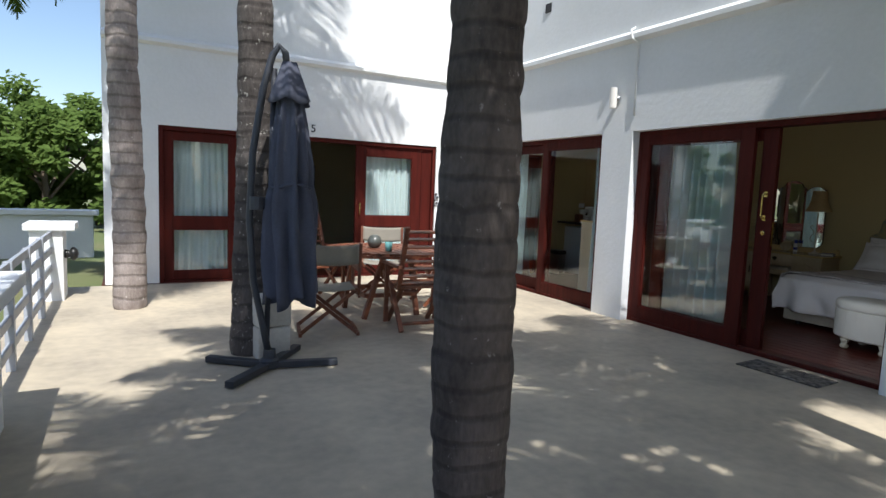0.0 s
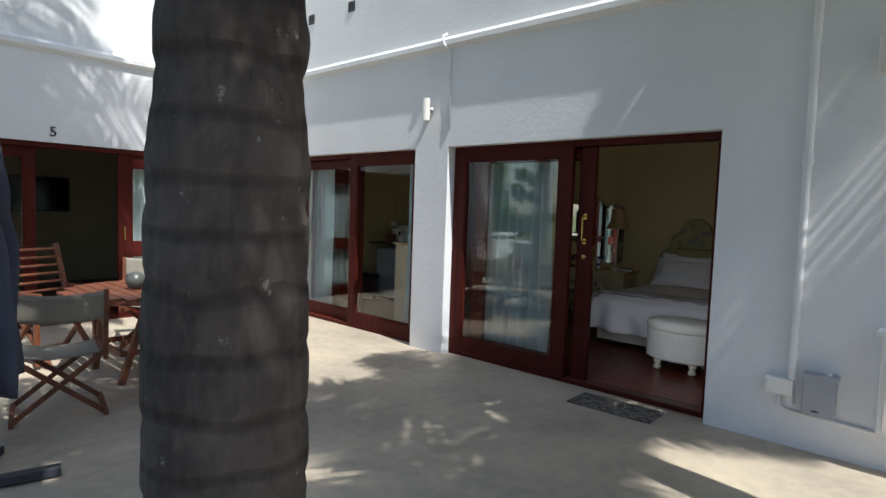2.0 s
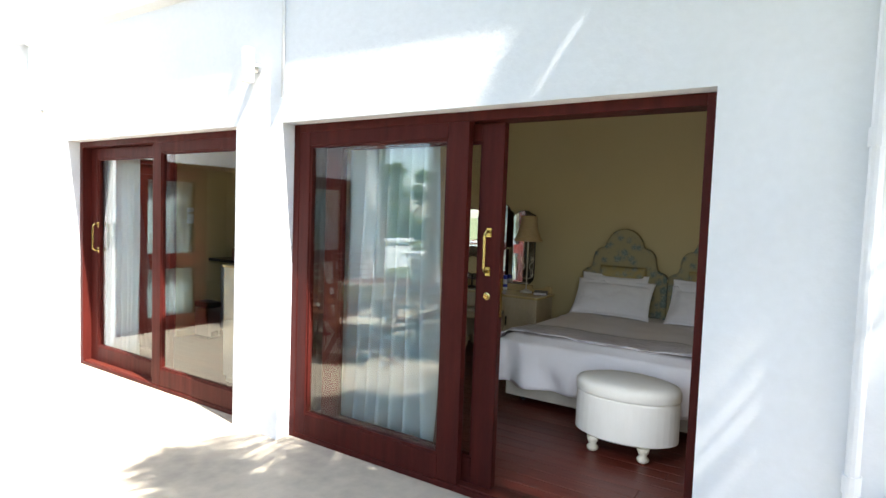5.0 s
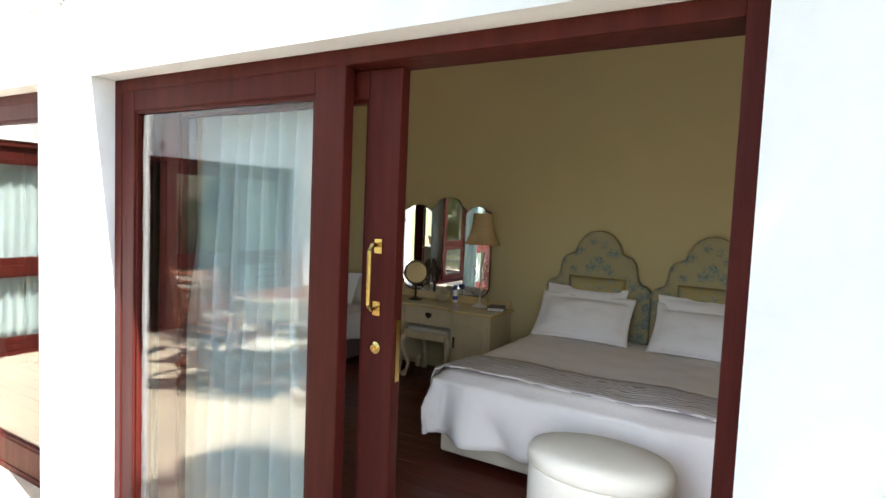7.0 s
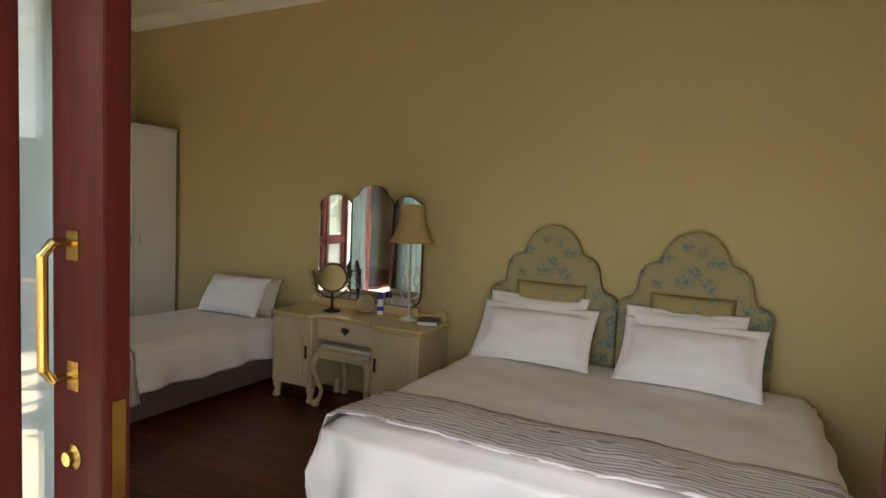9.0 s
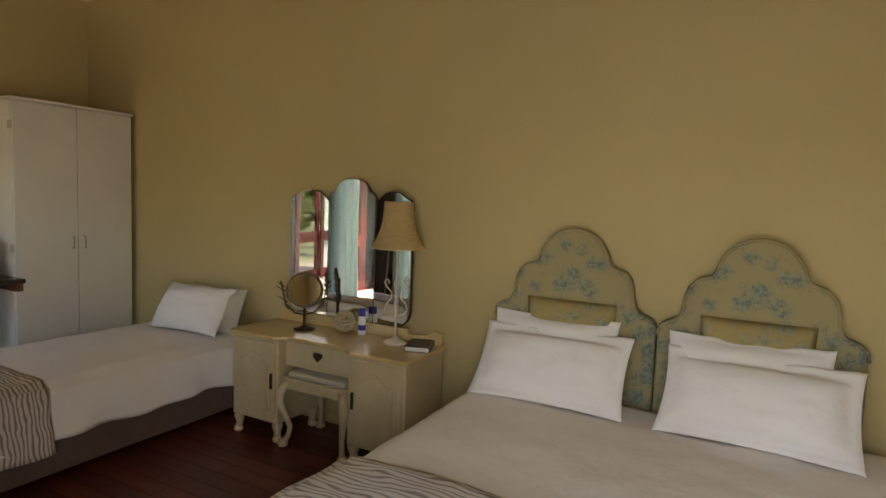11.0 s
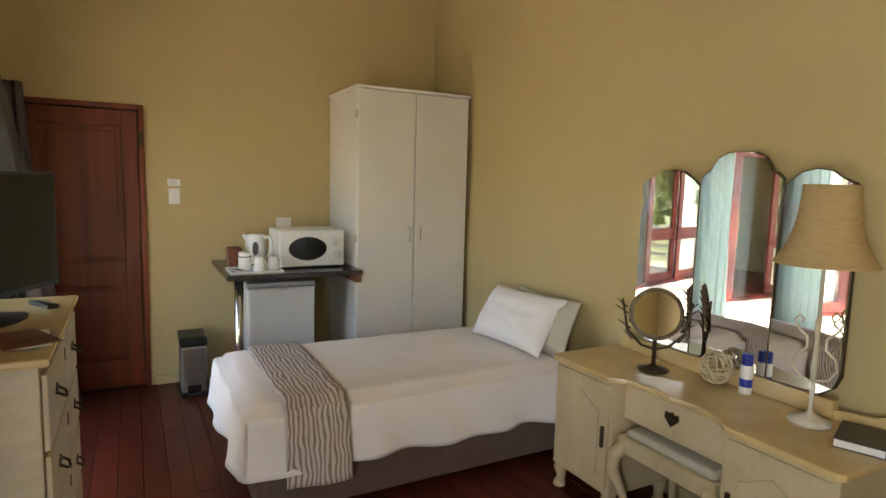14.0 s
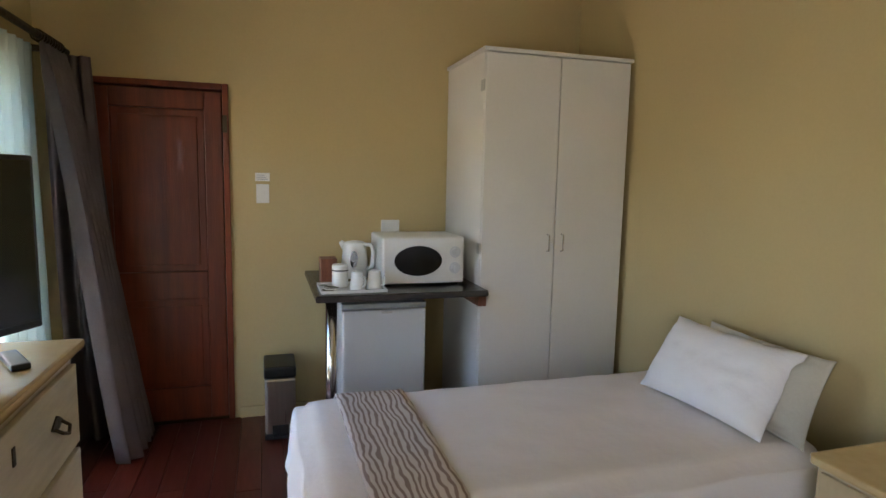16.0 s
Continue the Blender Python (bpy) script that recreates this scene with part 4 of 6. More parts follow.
sc = slat_chair()
sc.matrix_world = pose(2.03, 4.60, 0, 0, 0, -4)
copy_thing(sc, toward(1.45, 6.25, -8))
copy_thing(sc, pose(2.80, 5.62, 0, 0, 0, 86))
dc = director_chair(CANVASGREY)
dc.matrix_world = pose(1.11, 4.72, 0, 0, 0, -12)
copy_thing(dc, toward(2.35, 6.35, 0))
dc2 = director_chair(CANVAS)
dc2.matrix_world = pose(2.72, 5.02, 0, 0, 0, 62)

bm = bmesh.new()
lathe(bm, [(0.03, 0), (0.06, 0.015), (0.082, 0.06), (0.082, 0.085), (0.06, 0.13), (0.025, 0.148), (0.012, 0.15)], n=26)
ob = tagged(finish(bm, "round_pot", SLATEPOT, smooth=True), "round dark grey ceramic pot on the table", "pot")
ob.matrix_world = pose(1.86, 5.40, 0.742)
bm = bmesh.new()
lathe(bm, [(0.034, 0), (0.042, 0.10), (0.038, 0.10), (0.031, 0.008)], n=20)
ob = tagged(finish(bm, "tumbler", TEAL, smooth=True), "pale teal glass tumbler on the table", "glass")
ob.matrix_world = pose(1.88, 5.04, 0.742)

dm = solid_box("doormat", (-0.16, -0.34, 0), (0.16, 0.34, 0.014), COIR, "grey patterned coir doormat on the patio", "doormat", "", 0.004)
dm.matrix_world = pose(4.25, 2.05, 0.001, 0, 0, 2)


# ---- on the facade ----
def wall_light(y, z):
    t = thing("wall_light", "white cylindrical up and down wall light", "wall light", pose(FX, y, z), "facade lights")
    bm = bmesh.new()
    tube(bm, [(-0.09, 0, -0.115), (-0.09, 0, 0.115)], 0.042, 20)
    part("lamp_tube", bm, WHITEPAINT, t, bevel=0.004)
    bm = bmesh.new()
    tube(bm, [(0.0, 0, 0), (-0.02, 0, 0), (-0.05, 0, 0)], [0.04, 0.035, 0.015], 16)
    part("wall_mount", bm, CHROME, t)


for y, z in ((4.36, 2.56), (7.60, 2.49), (0.50, 2.55)):
    wall_light(y, z)
bm = bmesh.new()
tube(bm, [(FX - 0.012, 4.10, 2.34), (FX - 0.012, 4.10, 3.14), (FX - 0.085, 4.14, 3.19), (FX - 0.085, 4.16, 3.28), (FX - 0.012, 4.17, 3.32)], 0.011, 8)
tagged(finish(bm, "conduit", PLASTER, smooth=True), "white painted conduit pipe down the wall", "pipe")
bm = bmesh.new()
tube(bm, [(FX - 0.03, 0.88, 0.30), (FX - 0.03, 0.88, 5.2)], 0.025, 12)
for z in (0.6, 1.9, 3.5):
    tube(bm, [(FX - 0.03, 0.88, z), (FX - 0.03, 0.88, z + 0.07)], 0.032, 12)
tagged(finish(bm, "downpipe", PLASTER, smooth=False), "white painted downpipe on the facade", "pipe")
sb = thing("outdoor_socket", "white weatherproof socket box low on the wall", "socket box")
bm = bx(((FX - 0.07, 0.86, 0.36), (FX, 1.03, 0.47)))
part("box_body", bm, WHITEPLASTIC, sb, bevel=0.008)
bm = bx(((FX - 0.078, 0.875, 0.375), (FX - 0.0705, 1.015, 0.455)))
part("cover", bm, WHITEPLASTIC, sb, bevel=0.004)
gb = thing("meter_box", "grey plastic meter box low on the wall", "meter box")
bm = bx(((FX - 0.10, 0.62, 0.27), (FX, 0.80, 0.53)))
part("box_body", bm, GREYBOX, gb, bevel=0.01)
bm = bx(((FX - 0.108, 0.61, 0.515), (FX, 0.81, 0.545)))
part("lid", bm, GREYBOX, gb, bevel=0.006)
bm = bx(((FX - 0.104, 0.70, 0.30), (FX - 0.1005, 0.74, 0.31)))
part("label_plate", bm, IRON, gb)
bm = bmesh.new()
tube(bm, [(FX - 0.02, 0.95, 0.36), (FX - 0.02, 0.95, 0.28), (FX - 0.02, 0.9, 0.25), (FX - 0.02, 0.2, 0.22)], 0.014, 8)
tagged(finish(bm, "cable_pipe", PLASTER, smooth=True), "white cable pipe along the foot of the wall", "pipe")
mc = thing("meter_cabinet", "white metal meter cabinet low on the wall", "cabinet")
bm = bx(((FX - 0.13, -0.12, 0.26), (FX, 0.40, 0.86)))
part("cabinet_body", bm, PLASTER, mc, bevel=0.008)
bm = bx(((FX - 0.16, -0.15, 0.86), (FX, 0.43, 0.89)))
part("drip_cap", bm, PLASTER, mc, bevel=0.006)
bm = bx(((FX - 0.142, -0.09, 0.29), (FX - 0.131, 0.37, 0.83)))
dr = part("door", bm, WHITEPAINT, mc, bevel=0.004)
bm = bmesh.new()
lathe(bm, [(0.02, 0), (0.02, 0.008), (0.008, 0.012)], n=16)
bmesh.ops.transform(bm, matrix=pose(FX - 0.142, 0.32, 0.56, 0, -90, 0), verts=bm.verts)
part("lock", bm, CHROME, dr, "round chrome lock")
for y in (5.70, 6.53, 7.44):
    vg = thing("vent_grille", "small dark square vent in the upper wall", "vent", pose(FX, y, 3.86), "upper wall vents")
    bm = bx(((-0.01, 0, 0), (-0.002, 0.12, 0.12)))
    part("frame", bm, IRON, vg)
    for k in range(3):
        bm = bx(((-0.016, 0.012, 0.02 + 0.033 * k), (-0.0105, 0.108, 0.034 + 0.033 * k)))
        part("slat", bm, IRON, vg)
fc = bpy.data.curves.new("number", "FONT")
fc.body, fc.size, fc.extrude = "5", 0.16, 0.006
nm = new("house_number", fc)
nm.data.materials.append(IRON)
nm.matrix_world = pose(1.83, YP - 0.008, 2.21, 90, 0, 0)
tagged(nm, "dark metal house number on the white wall", "house number")
bm = bmesh.new()
for k, (dy, dz) in enumerate(((0, 0.1), (0.03, 0.05), (-0.02, 0.0), (0.02, -0.05), (-0.03, -0.09))):
    lathe(bm, [(0.004, -0.02), (0.02, -0.012), (0.024, 0.004), (0.006, 0.02)], at=(FX - 0.45 + dy, YP - 0.022, 1.25 + dz), n=8)
tagged(finish(bm, "wall_ornament", IRON), "small dark iron gecko ornament on the wall", "ornament")


# ---- bedroom ----
def drape(x0, x1, y0, y1, z, hem, seed, over=(1, 1, 1, 1), r=0.06, wave=0.02, flare=0.05, puff=0.0):
    """A cover laid over a mattress that hangs on the sides named by over (x0, x1, y0, y1)."""
    bm = bmesh.new()
    uvl = bm.loops.layers.uv.new("UVMap")
    H = z - hem
    def line(a, b, lo, hi):
        # parameters along one way: negative and past-the-end parts hang down
        n = max(10, int((b - a) / 0.035))
        s = [a + (b - a) * i / n for i in range(n + 1)]
        k = 12
        if lo:
            s = [a - H * (k - i) / k for i in range(k)] + s
        if hi:
            s = s + [b + H * (i + 1) / k for i in range(k)]
        return s
    us, vs = line(x0, x1, over[0], over[1]), line(y0, y1, over[2], over[3])
    grid = []
    for v in vs:
        row = []
        for u in us:
            dx = (x0 - u) if u < x0 else (u - x1 if u > x1 else 0)
            dy = (y0 - v) if v < y0 else (v - y1 if v > y1 else 0)
            drop = max(dx, dy) if (dx and dy) else dx + dy
            px, py = min(max(u, x0), x1), min(max(v, y0), y1)
            k = drop / H
            fold = wave * (0.35 + k) * noise.noise(Vector((u * 4.5, v * 4.5, seed))) * 2 + wave * k * math.sin((px + py) * 17 + seed)
            out = (0.015 + flare * k + fold) if drop else 0
            if dx:
                px += (-1 if u < x0 else 1) * out * (0.75 if dy else 1)
            if dy:
                py += (-1 if v < y0 else 1) * out * (0.75 if dx else 1)
            ex = min(u - x0 if over[0] else 9, x1 - u if over[1] else 9, v - y0 if over[2] else 9, y1 - v if over[3] else 9)
            rnd_ = 0
            if ex < r and not drop:
                rnd_ = r - math.sqrt(max(r * r - (r - max(ex, 0)) ** 2, 0))
                rnd_ *= 0.6
            elif drop:
                rnd_ = r * 0.6
            pz = z - rnd_ - max(0, drop - (r * 0.6 if drop else 0)) + puff * noise.noise(Vector((u * 2.3, v * 2.3, seed + 3))) + (0.014 * k * noise.noise(Vector((u * 3, v * 3, seed + 9))) if drop else 0.007 * noise.noise(Vector((u * 6, v * 6, seed))) + 0.005 * noise.noise(Vector((u * 3 + v * 9, v * 3 - u * 4, seed + 5))))
            row.append((bm.verts.new((px, py, pz)), (u, v)))
        grid.append(row)
    for a, b in zip(grid, grid[1:]):
        for i in range(len(us) - 1):
            q = (a[i], a[i + 1], b[i + 1], b[i])
            f = bm.faces.new([c[0] for c in q])
            for lp, c in zip(f.loops, q):
                lp[uvl].uv = c[1]
    return bm


def pillow(w, h, d, m, label, material=None, flange=0.03, seed=0):
    """A stuffed pillow with a flat sewn border, w wide, h high, d thick; it stands along local x and z."""
    bm = bmesh.new()
    n = 24
    def sheet(sg):
        g = []
        for j in range(n + 1):
            row = []
            for i in range(n + 1):
                u, v = -1 + 2 * i / n, -1 + 2 * j / n
                inu, inv = min(1, abs(u) / (1 - 2 * flange / w)), min(1, abs(v) / (1 - 2 * flange / h))
                f = max(0, (1 - inu ** 3.2) * (1 - inv ** 3.2)) ** 0.55
                wob = 0.014 * noise.noise(Vector((u * 2.2, v * 2.2, seed + sg))) + 0.008 * noise.noise(Vector((u * 5 + v * 2, v * 4, seed + 3 * sg)))
                pin = 1 - 0.05 * (1 - abs(v) ** 2) * abs(u) ** 4
                pinv = 1 - 0.07 * (1 - abs(u) ** 2) * abs(v) ** 4
                row.append(bm.verts.new((u * w / 2 * pin, sg * (d / 2 * f + 0.003) + wob * f, h / 2 + v * h / 2 * pinv + 0.012 * noise.noise(Vector((u * 3, seed, 1))) * (v > 0.8))))
            g.append(row)
        for a, b in zip(g, g[1:]):
            for i in range(n):
                bm.faces.new((a[i], a[i + 1], b[i + 1], b[i]))
        return g
    A, B = sheet(-1), sheet(1)
    rim = lambda g: g[0][:-1] + [r[-1] for r in g[:-1]] + g[-1][:0:-1] + [r[0] for r in g[:0:-1]]
    ra, rb = rim(A), rim(B)
    for k in range(len(ra)):
        bm.faces.new((ra[k], ra[(k + 1) % len(ra)], rb[(k + 1) % len(rb)], rb[k]))
    ob = tagged(finish(bm, "pillow", material or PILLOWCLOTH, smooth=True), label, "pillow", "bed pillows")
    ob.matrix_world = m
    return ob


def ball_foot(bm, x, y, z, r):
    lathe(bm, [(r * 0.5, 0), (r * 0.9, r * 0.25), (r, r * 0.6), (r * 0.8, r * 1.2), (r * 0.45, r * 1.5)], at=(x, y, z), n=12)


# double bed
BX0, BX1, BY0, BY1, BT = 6.13, 7.88, 1.25, 3.25, 0.605
bed = thing("double_bed", "double bed made up over a low cream base", "bed")
bm = bx(((BX0 + 0.02, BY0 + 0.02, 0.09), (BX1, BY1 - 0.02, 0.34)))
part("base", bm, BASECREAM, bed, "cream upholstered bed base", bevel=0.02)
bm = bx(((BX0, BY0, 0.34), (BX1, BY1, BT - 0.012)))
part("mattress", bm, LINEN, bed, bevel=0.05)
for x in (BX0 + 0.14, BX1 - 0.14):
    for y in (BY0 + 0.14, (BY0 + BY1) / 2, BY1 - 0.14):
        bm = bmesh.new()
        tube(bm, [(x, y, FZ), (x, y, 0.09)], [0.025, 0.03], 10)
        part("foot", bm, BLACK, bed)
ob = finish(drape(BX0 - 0.02, BX1 - 0.06, BY0 - 0.01, BY1 + 0.01, BT + 0.012, 0.215, 4, (1, 0, 1, 1), 0.08, 0.028, 0.05, 0.008), "bedspread", LINEN, smooth=True, solid=0.012)
tagged(ob, "smooth white bedspread hanging over the bed's sides", "bedspread")
ob = finish(drape(6.18, 6.60, BY0 - 0.03, BY1 + 0.03, BT + 0.03, 0.50, 9, (0, 0, 1, 1), 0.05, 0.018, 0.05, 0.024), "bed_throw", ZEBRA, smooth=True, solid=0.008)
tagged(ob, "grey throw with wavy lines across the bed's foot", "throw")

OUT = [(-0.452, 0.0), (0.452, 0.0), (0.452, 0.40), (0.447, 0.435), (0.43, 0.46), (0.40, 0.475), (0.37, 0.485), (0.345, 0.51), (0.33, 0.56), (0.325, 0.61), (0.31, 0.66), (0.28, 0.695), (0.245, 0.71),
       (0.21, 0.72), (0.195, 0.745), (0.18, 0.79), (0.15, 0.84), (0.11, 0.88), (0.06, 0.905), (0, 0.915)]
OUT = OUT + [(-u, v) for u, v in OUT[::-1][1:-1] if u > -0.46 and v > 0]
for yc in (2.785, 1.89):
    hb = thing("headboard", "floral upholstered headboard with an arched top", "headboard", pose(XB - 0.035, yc, 0.60), "pair of headboards")
    bm = bmesh.new()
    prism(bm, [(u * 0.985, v - 0.55 if v < 0.01 else v) for u, v in OUT], -0.05, 0.03, "x")
    part("panel", bm, FLORAL, hb, "straw floral cloth panel", bevel=0.022, segs=3, smooth=False)
    bm = bmesh.new()
    tube(bm, [(-0.054, u * 0.982, v - 0.008) for u, v in OUT[2:] if v > 0.01], 0.008, 6)
    part("piping", bm, FLORAL, hb, smooth=True)
    bm = bmesh.new()
    grid = [[bm.verts.new((-0.055 - 0.045 * max(0, (1 - abs(u) ** 4) * (1 - abs(v) ** 4)) ** 0.6, 0.245 * u * (1 - 0.03 * (1 - v * v)), 0.39 + 0.125 * v * (1 + 0.03 * abs(u) ** 3))) for u in [-1 + k / 8 for k in range(17)]] for v in [-1 + k / 5 for k in range(11)]]
    for p, q in zip(grid, grid[1:]):
        for k in range(16):
            bm.faces.new((p[k], p[k + 1], q[k + 1], q[k]))
    part("padded_panel", bm, FLORALPAD, hb, "stuffed gold floral lumbar pad", smooth=True, solid=0.008)
for y, x, turn, s in ((2.82, 7.69, 1, 1), (1.88, 7.67, -3, 2)):
    pillow(0.70, 0.42, 0.12, pose(x + 0.06, y + 0.04, BT + 0.035, 0, 0, 90) @ pose(0, 0, 0, 20, 0, 0), "plain white pillow propped against the headboard", seed=s + 7)
    pillow(0.80, 0.44, 0.17, pose(x - 0.13, y, BT + 0.02, 0, 0, 90 + turn) @ pose(0, 0, 0, 38, 0, 0), "white pillow with a flat border leaning back", flange=0.055, seed=s)

ot = thing("ottoman", "oval cream upholstered ottoman on turned feet", "ottoman", pose(5.72, 2.085, FZ))
bm = bmesh.new()
lathe(bm, [(0.9, 0.10), (1.0, 0.115), (1.0, 0.375), (0.985, 0.385)], n=40, squash=(0.235, 0.345))
part("body", bm, UPHOLSTERY, ot, smooth=False)
bm = bmesh.new()
lathe(bm, [(0.985, 0.387), (1.015, 0.395), (1.015, 0.445), (0.97, 0.47), (0.8, 0.487), (0.4, 0.495), (0.05, 0.497)], n=40, squash=(0.235, 0.345))
part("cushion_lid", bm, UPHOLSTERY, ot, smooth=True)
for a in (40, 140, 220, 320):
    bm = bmesh.new()
    lathe(bm, [(0.018, 0), (0.036, 0.012), (0.04, 0.03), (0.024, 0.05), (0.034, 0.07), (0.042, 0.10)], at=(0.22 * math.cos(radians(a)), 0.26 * math.sin(radians(a)), 0), n=14)
    part("foot", bm, CREAMIRON, ot, "cream turned wooden foot", smooth=True)

# single bed
sb_ = thing("single_bed", "single bed made up over a brown base", "bed")
SX0, SX1, SY0, SY1, ST = 6.05, 7.86, 5.20, 6.16, 0.575
bm = bx(((SX0 + 0.02, SY0 - 0.005, 0.07), (SX1, SY1 - 0.02, 0.34)))
part("base", bm, BASECLOTH, sb_, "brown cloth bed base", bevel=0.02)
bm = bx(((SX0, SY0, 0.34), (SX1, SY1, ST - 0.012)))
part("mattress", bm, LINEN, sb_, bevel=0.05)
for x in (SX0 + 0.12, SX1 - 0.12):
    for y in (SY0 + 0.12, SY1 - 0.12):
        bm = bmesh.new()
        tube(bm, [(x, y, FZ), (x, y, 0.07)], [0.025, 0.03], 10)
        part("foot", bm, BLACK, sb_)
ob = finish(drape(SX0 - 0.02, SX1, SY0 - 0.01, SY1 + 0.01, ST + 0.012, 0.275, 21, (1, 0, 1, 1), 0.08, 0.019, 0.035, 0.008), "bedspread", LINEN, smooth=True, solid=0.012)
tagged(ob, "white bedspread hanging in folds at the bed's foot", "bedspread")
ob = finish(drape(6.18, 6.48, SY0 - 0.02, SY1 + 0.02, ST + 0.028, 0.23, 25, (0, 0, 1, 1), 0.06, 0.012, 0.06, 0.004), "bed_throw", ZEBRABROWN, smooth=True, solid=0.008)
tagged(ob, "grey-brown throw with wavy lines over the single bed", "throw")
pillow(0.62, 0.35, 0.15, pose(7.76, 5.50, ST + 0.02, 0, 0, 90) @ pose(0, 0, 0, 20, 0, 0), "plain cream pillow propped against the wall", material=CANVAS, seed=31)
pillow(0.66, 0.38, 0.20, pose(7.62, 5.60, ST + 0.03, 0, 0, 94) @ pose(0, 0, 0, 34, 0, 0), "rumpled white pillow leaning on another", flange=0.008, seed=33)


# dressing table
def cabriole(bm, x, y, z1, dx, dy, h=None):
    """A curved leg with a claw-and-ball foot, bulging towards (dx, dy)."""
    h = z1 - FZ
    pts = [(x + dx * o, y + dy * o, FZ + h * k) for k, o in ((1, 0.0), (0.86, 0.022), (0.70, 0.024), (0.5, 0.008), (0.3, -0.006), (0.16, 0.0), (0.07, 0.012))]
    tube(bm, pts, [0.03, 0.033, 0.028, 0.021, 0.017, 0.017, 0.022], 10)
    ball_foot(bm, x + dx * 0.014, y + dy * 0.014, FZ, 0.034)


dt = thing("dressing_table", "cream painted dressing table with claw feet", "dressing table")
DX0, DX1, DY0, DY1, DZ = 7.475, 7.95, 3.555, 4.945, 0.742
top_out = [(DY0, DX1), (DY0, DX0 + 0.02), (DY0 + 0.02, DX0), (DY0 + 0.40, DX0), (DY0 + 0.46, DX0 + 0.05), (DY0 + 0.58, DX0 + 0.075), (4.25, DX0 + 0.06), (DY1 - 0.58, DX0 + 0.075), (DY1 - 0.46, DX0 + 0.05), (DY1 - 0.40, DX0), (DY1 - 0.02, DX0), (DY1, DX0 + 0.02), (DY1, DX1)]
bm = bmesh.new()
prism(bm, [(x, y) for y, x in top_out], DZ - 0.026, DZ, "z")
part("tabletop", bm, CREAMTOP, dt, "honey varnished serpentine top", bevel=0.008)
for y0, y1 in ((DY0 + 0.02, DY0 + 0.42), (DY1 - 0.42, DY1 - 0.02)):
    bm = bx(((DX0 + 0.03, y0, 0.17), (DX1 - 0.02, y1, DZ - 0.026)))
    pd = part("pedestal", bm, CREAM, dt, bevel=0.006)
    bm = bx(((DX0 + 0.018, y0 + 0.02, 0.20), (DX0 + 0.031, y1 - 0.02, DZ - 0.045)))
    dr = part("door", bm, CREAM, pd, bevel=0.004)
    yc = (y0 + y1) / 2
    arch = [(y0 + 0.075, 0.25), (y1 - 0.075, 0.25), (y1 - 0.075, 0.56), (y1 - 0.11, 0.575), (yc, 0.625), (y0 + 0.11, 0.575), (y0 + 0.075, 0.56)]
    bm = bmesh.new()
    prism(bm, arch, DX0 + 0.008, DX0 + 0.0175, "x")
    part("raised_panel", bm, CREAM, pd, bevel=0.006)
    yk = y0 + 0.045 if y0 > 4 else y1 - 0.045
    bm = bx(((DX0 + 0.004, yk - 0.008, 0.40), (DX0 + 0.0175, yk + 0.008, 0.50)))
    part("pull", bm, ANTIQUE, pd, "dark antique drop pull", bevel=0.003)
    for xx in (DX0 + 0.07, DX1 - 0.07):
        for yy, s in ((y0 + 0.04, -1), (y1 - 0.04, 1)):
            bm = bmesh.new()
            tube(bm, [(xx, yy, 0.18), (xx - 0.012, yy + 0.012 * s, 0.145), (xx - 0.008, yy + 0.008 * s, 0.10), (xx - 0.012, yy + 0.012 * s, 0.075)], [0.034, 0.036, 0.022, 0.026], 10)
            ball_foot(bm, xx - 0.014, yy + 0.014 * s, FZ, 0.032)
            part("claw_foot", bm, CREAM, dt, smooth=True)
bm = bx(((DX0 + 0.10, DY0 + 0.42, 0.545), (DX1 - 0.02, DY1 - 0.42, DZ - 0.026)))
part("apron", bm, CREAM, dt)
bm = bx(((DX0 + 0.084, DY0 + 0.44, 0.56), (DX0 + 0.10, DY1 - 0.44, DZ - 0.032)))
dw = part("drawer", bm, CREAM, dt, bevel=0.004)
bm = bmesh.new()
prism(bm, [(4.25 - 0.035, 0.644), (4.25 - 0.02, 0.629), (4.25, 0.611), (4.25 + 0.02, 0.629), (4.25 + 0.035, 0.644), (4.25 + 0.03, 0.669), (4.25 + 0.012, 0.664), (4.25, 0.674), (4.25 - 0.012, 0.664), (4.25 - 0.03, 0.669)], DX0 + 0.074, DX0 + 0.084, "x")
part("drawer_pull", bm, ANTIQUE, dw, "dark heart-shaped drop pull", bevel=0.002)
bm = bmesh.new()
sp = [(DY0 + 0.03, DZ), (DY1 - 0.03, DZ), (DY1 - 0.03, DZ + 0.07), (DY1 - 0.08, DZ + 0.085), (DY1 - 0.14, DZ + 0.05), (DY1 - 0.3, DZ + 0.035), (DY0 + 0.3, DZ + 0.035), (DY0 + 0.14, DZ + 0.05), (DY0 + 0.08, DZ + 0.085), (DY0 + 0.03, DZ + 0.07)]
prism(bm, sp, DX1 - 0.03, DX1 - 0.008, "x")
part("splash_board", bm, CREAMTOP, dt, bevel=0.003)

tm = thing("triple_mirror", "frameless triple mirror with scalloped tops", "mirror", pose(7.93, 4.295, 0.815))


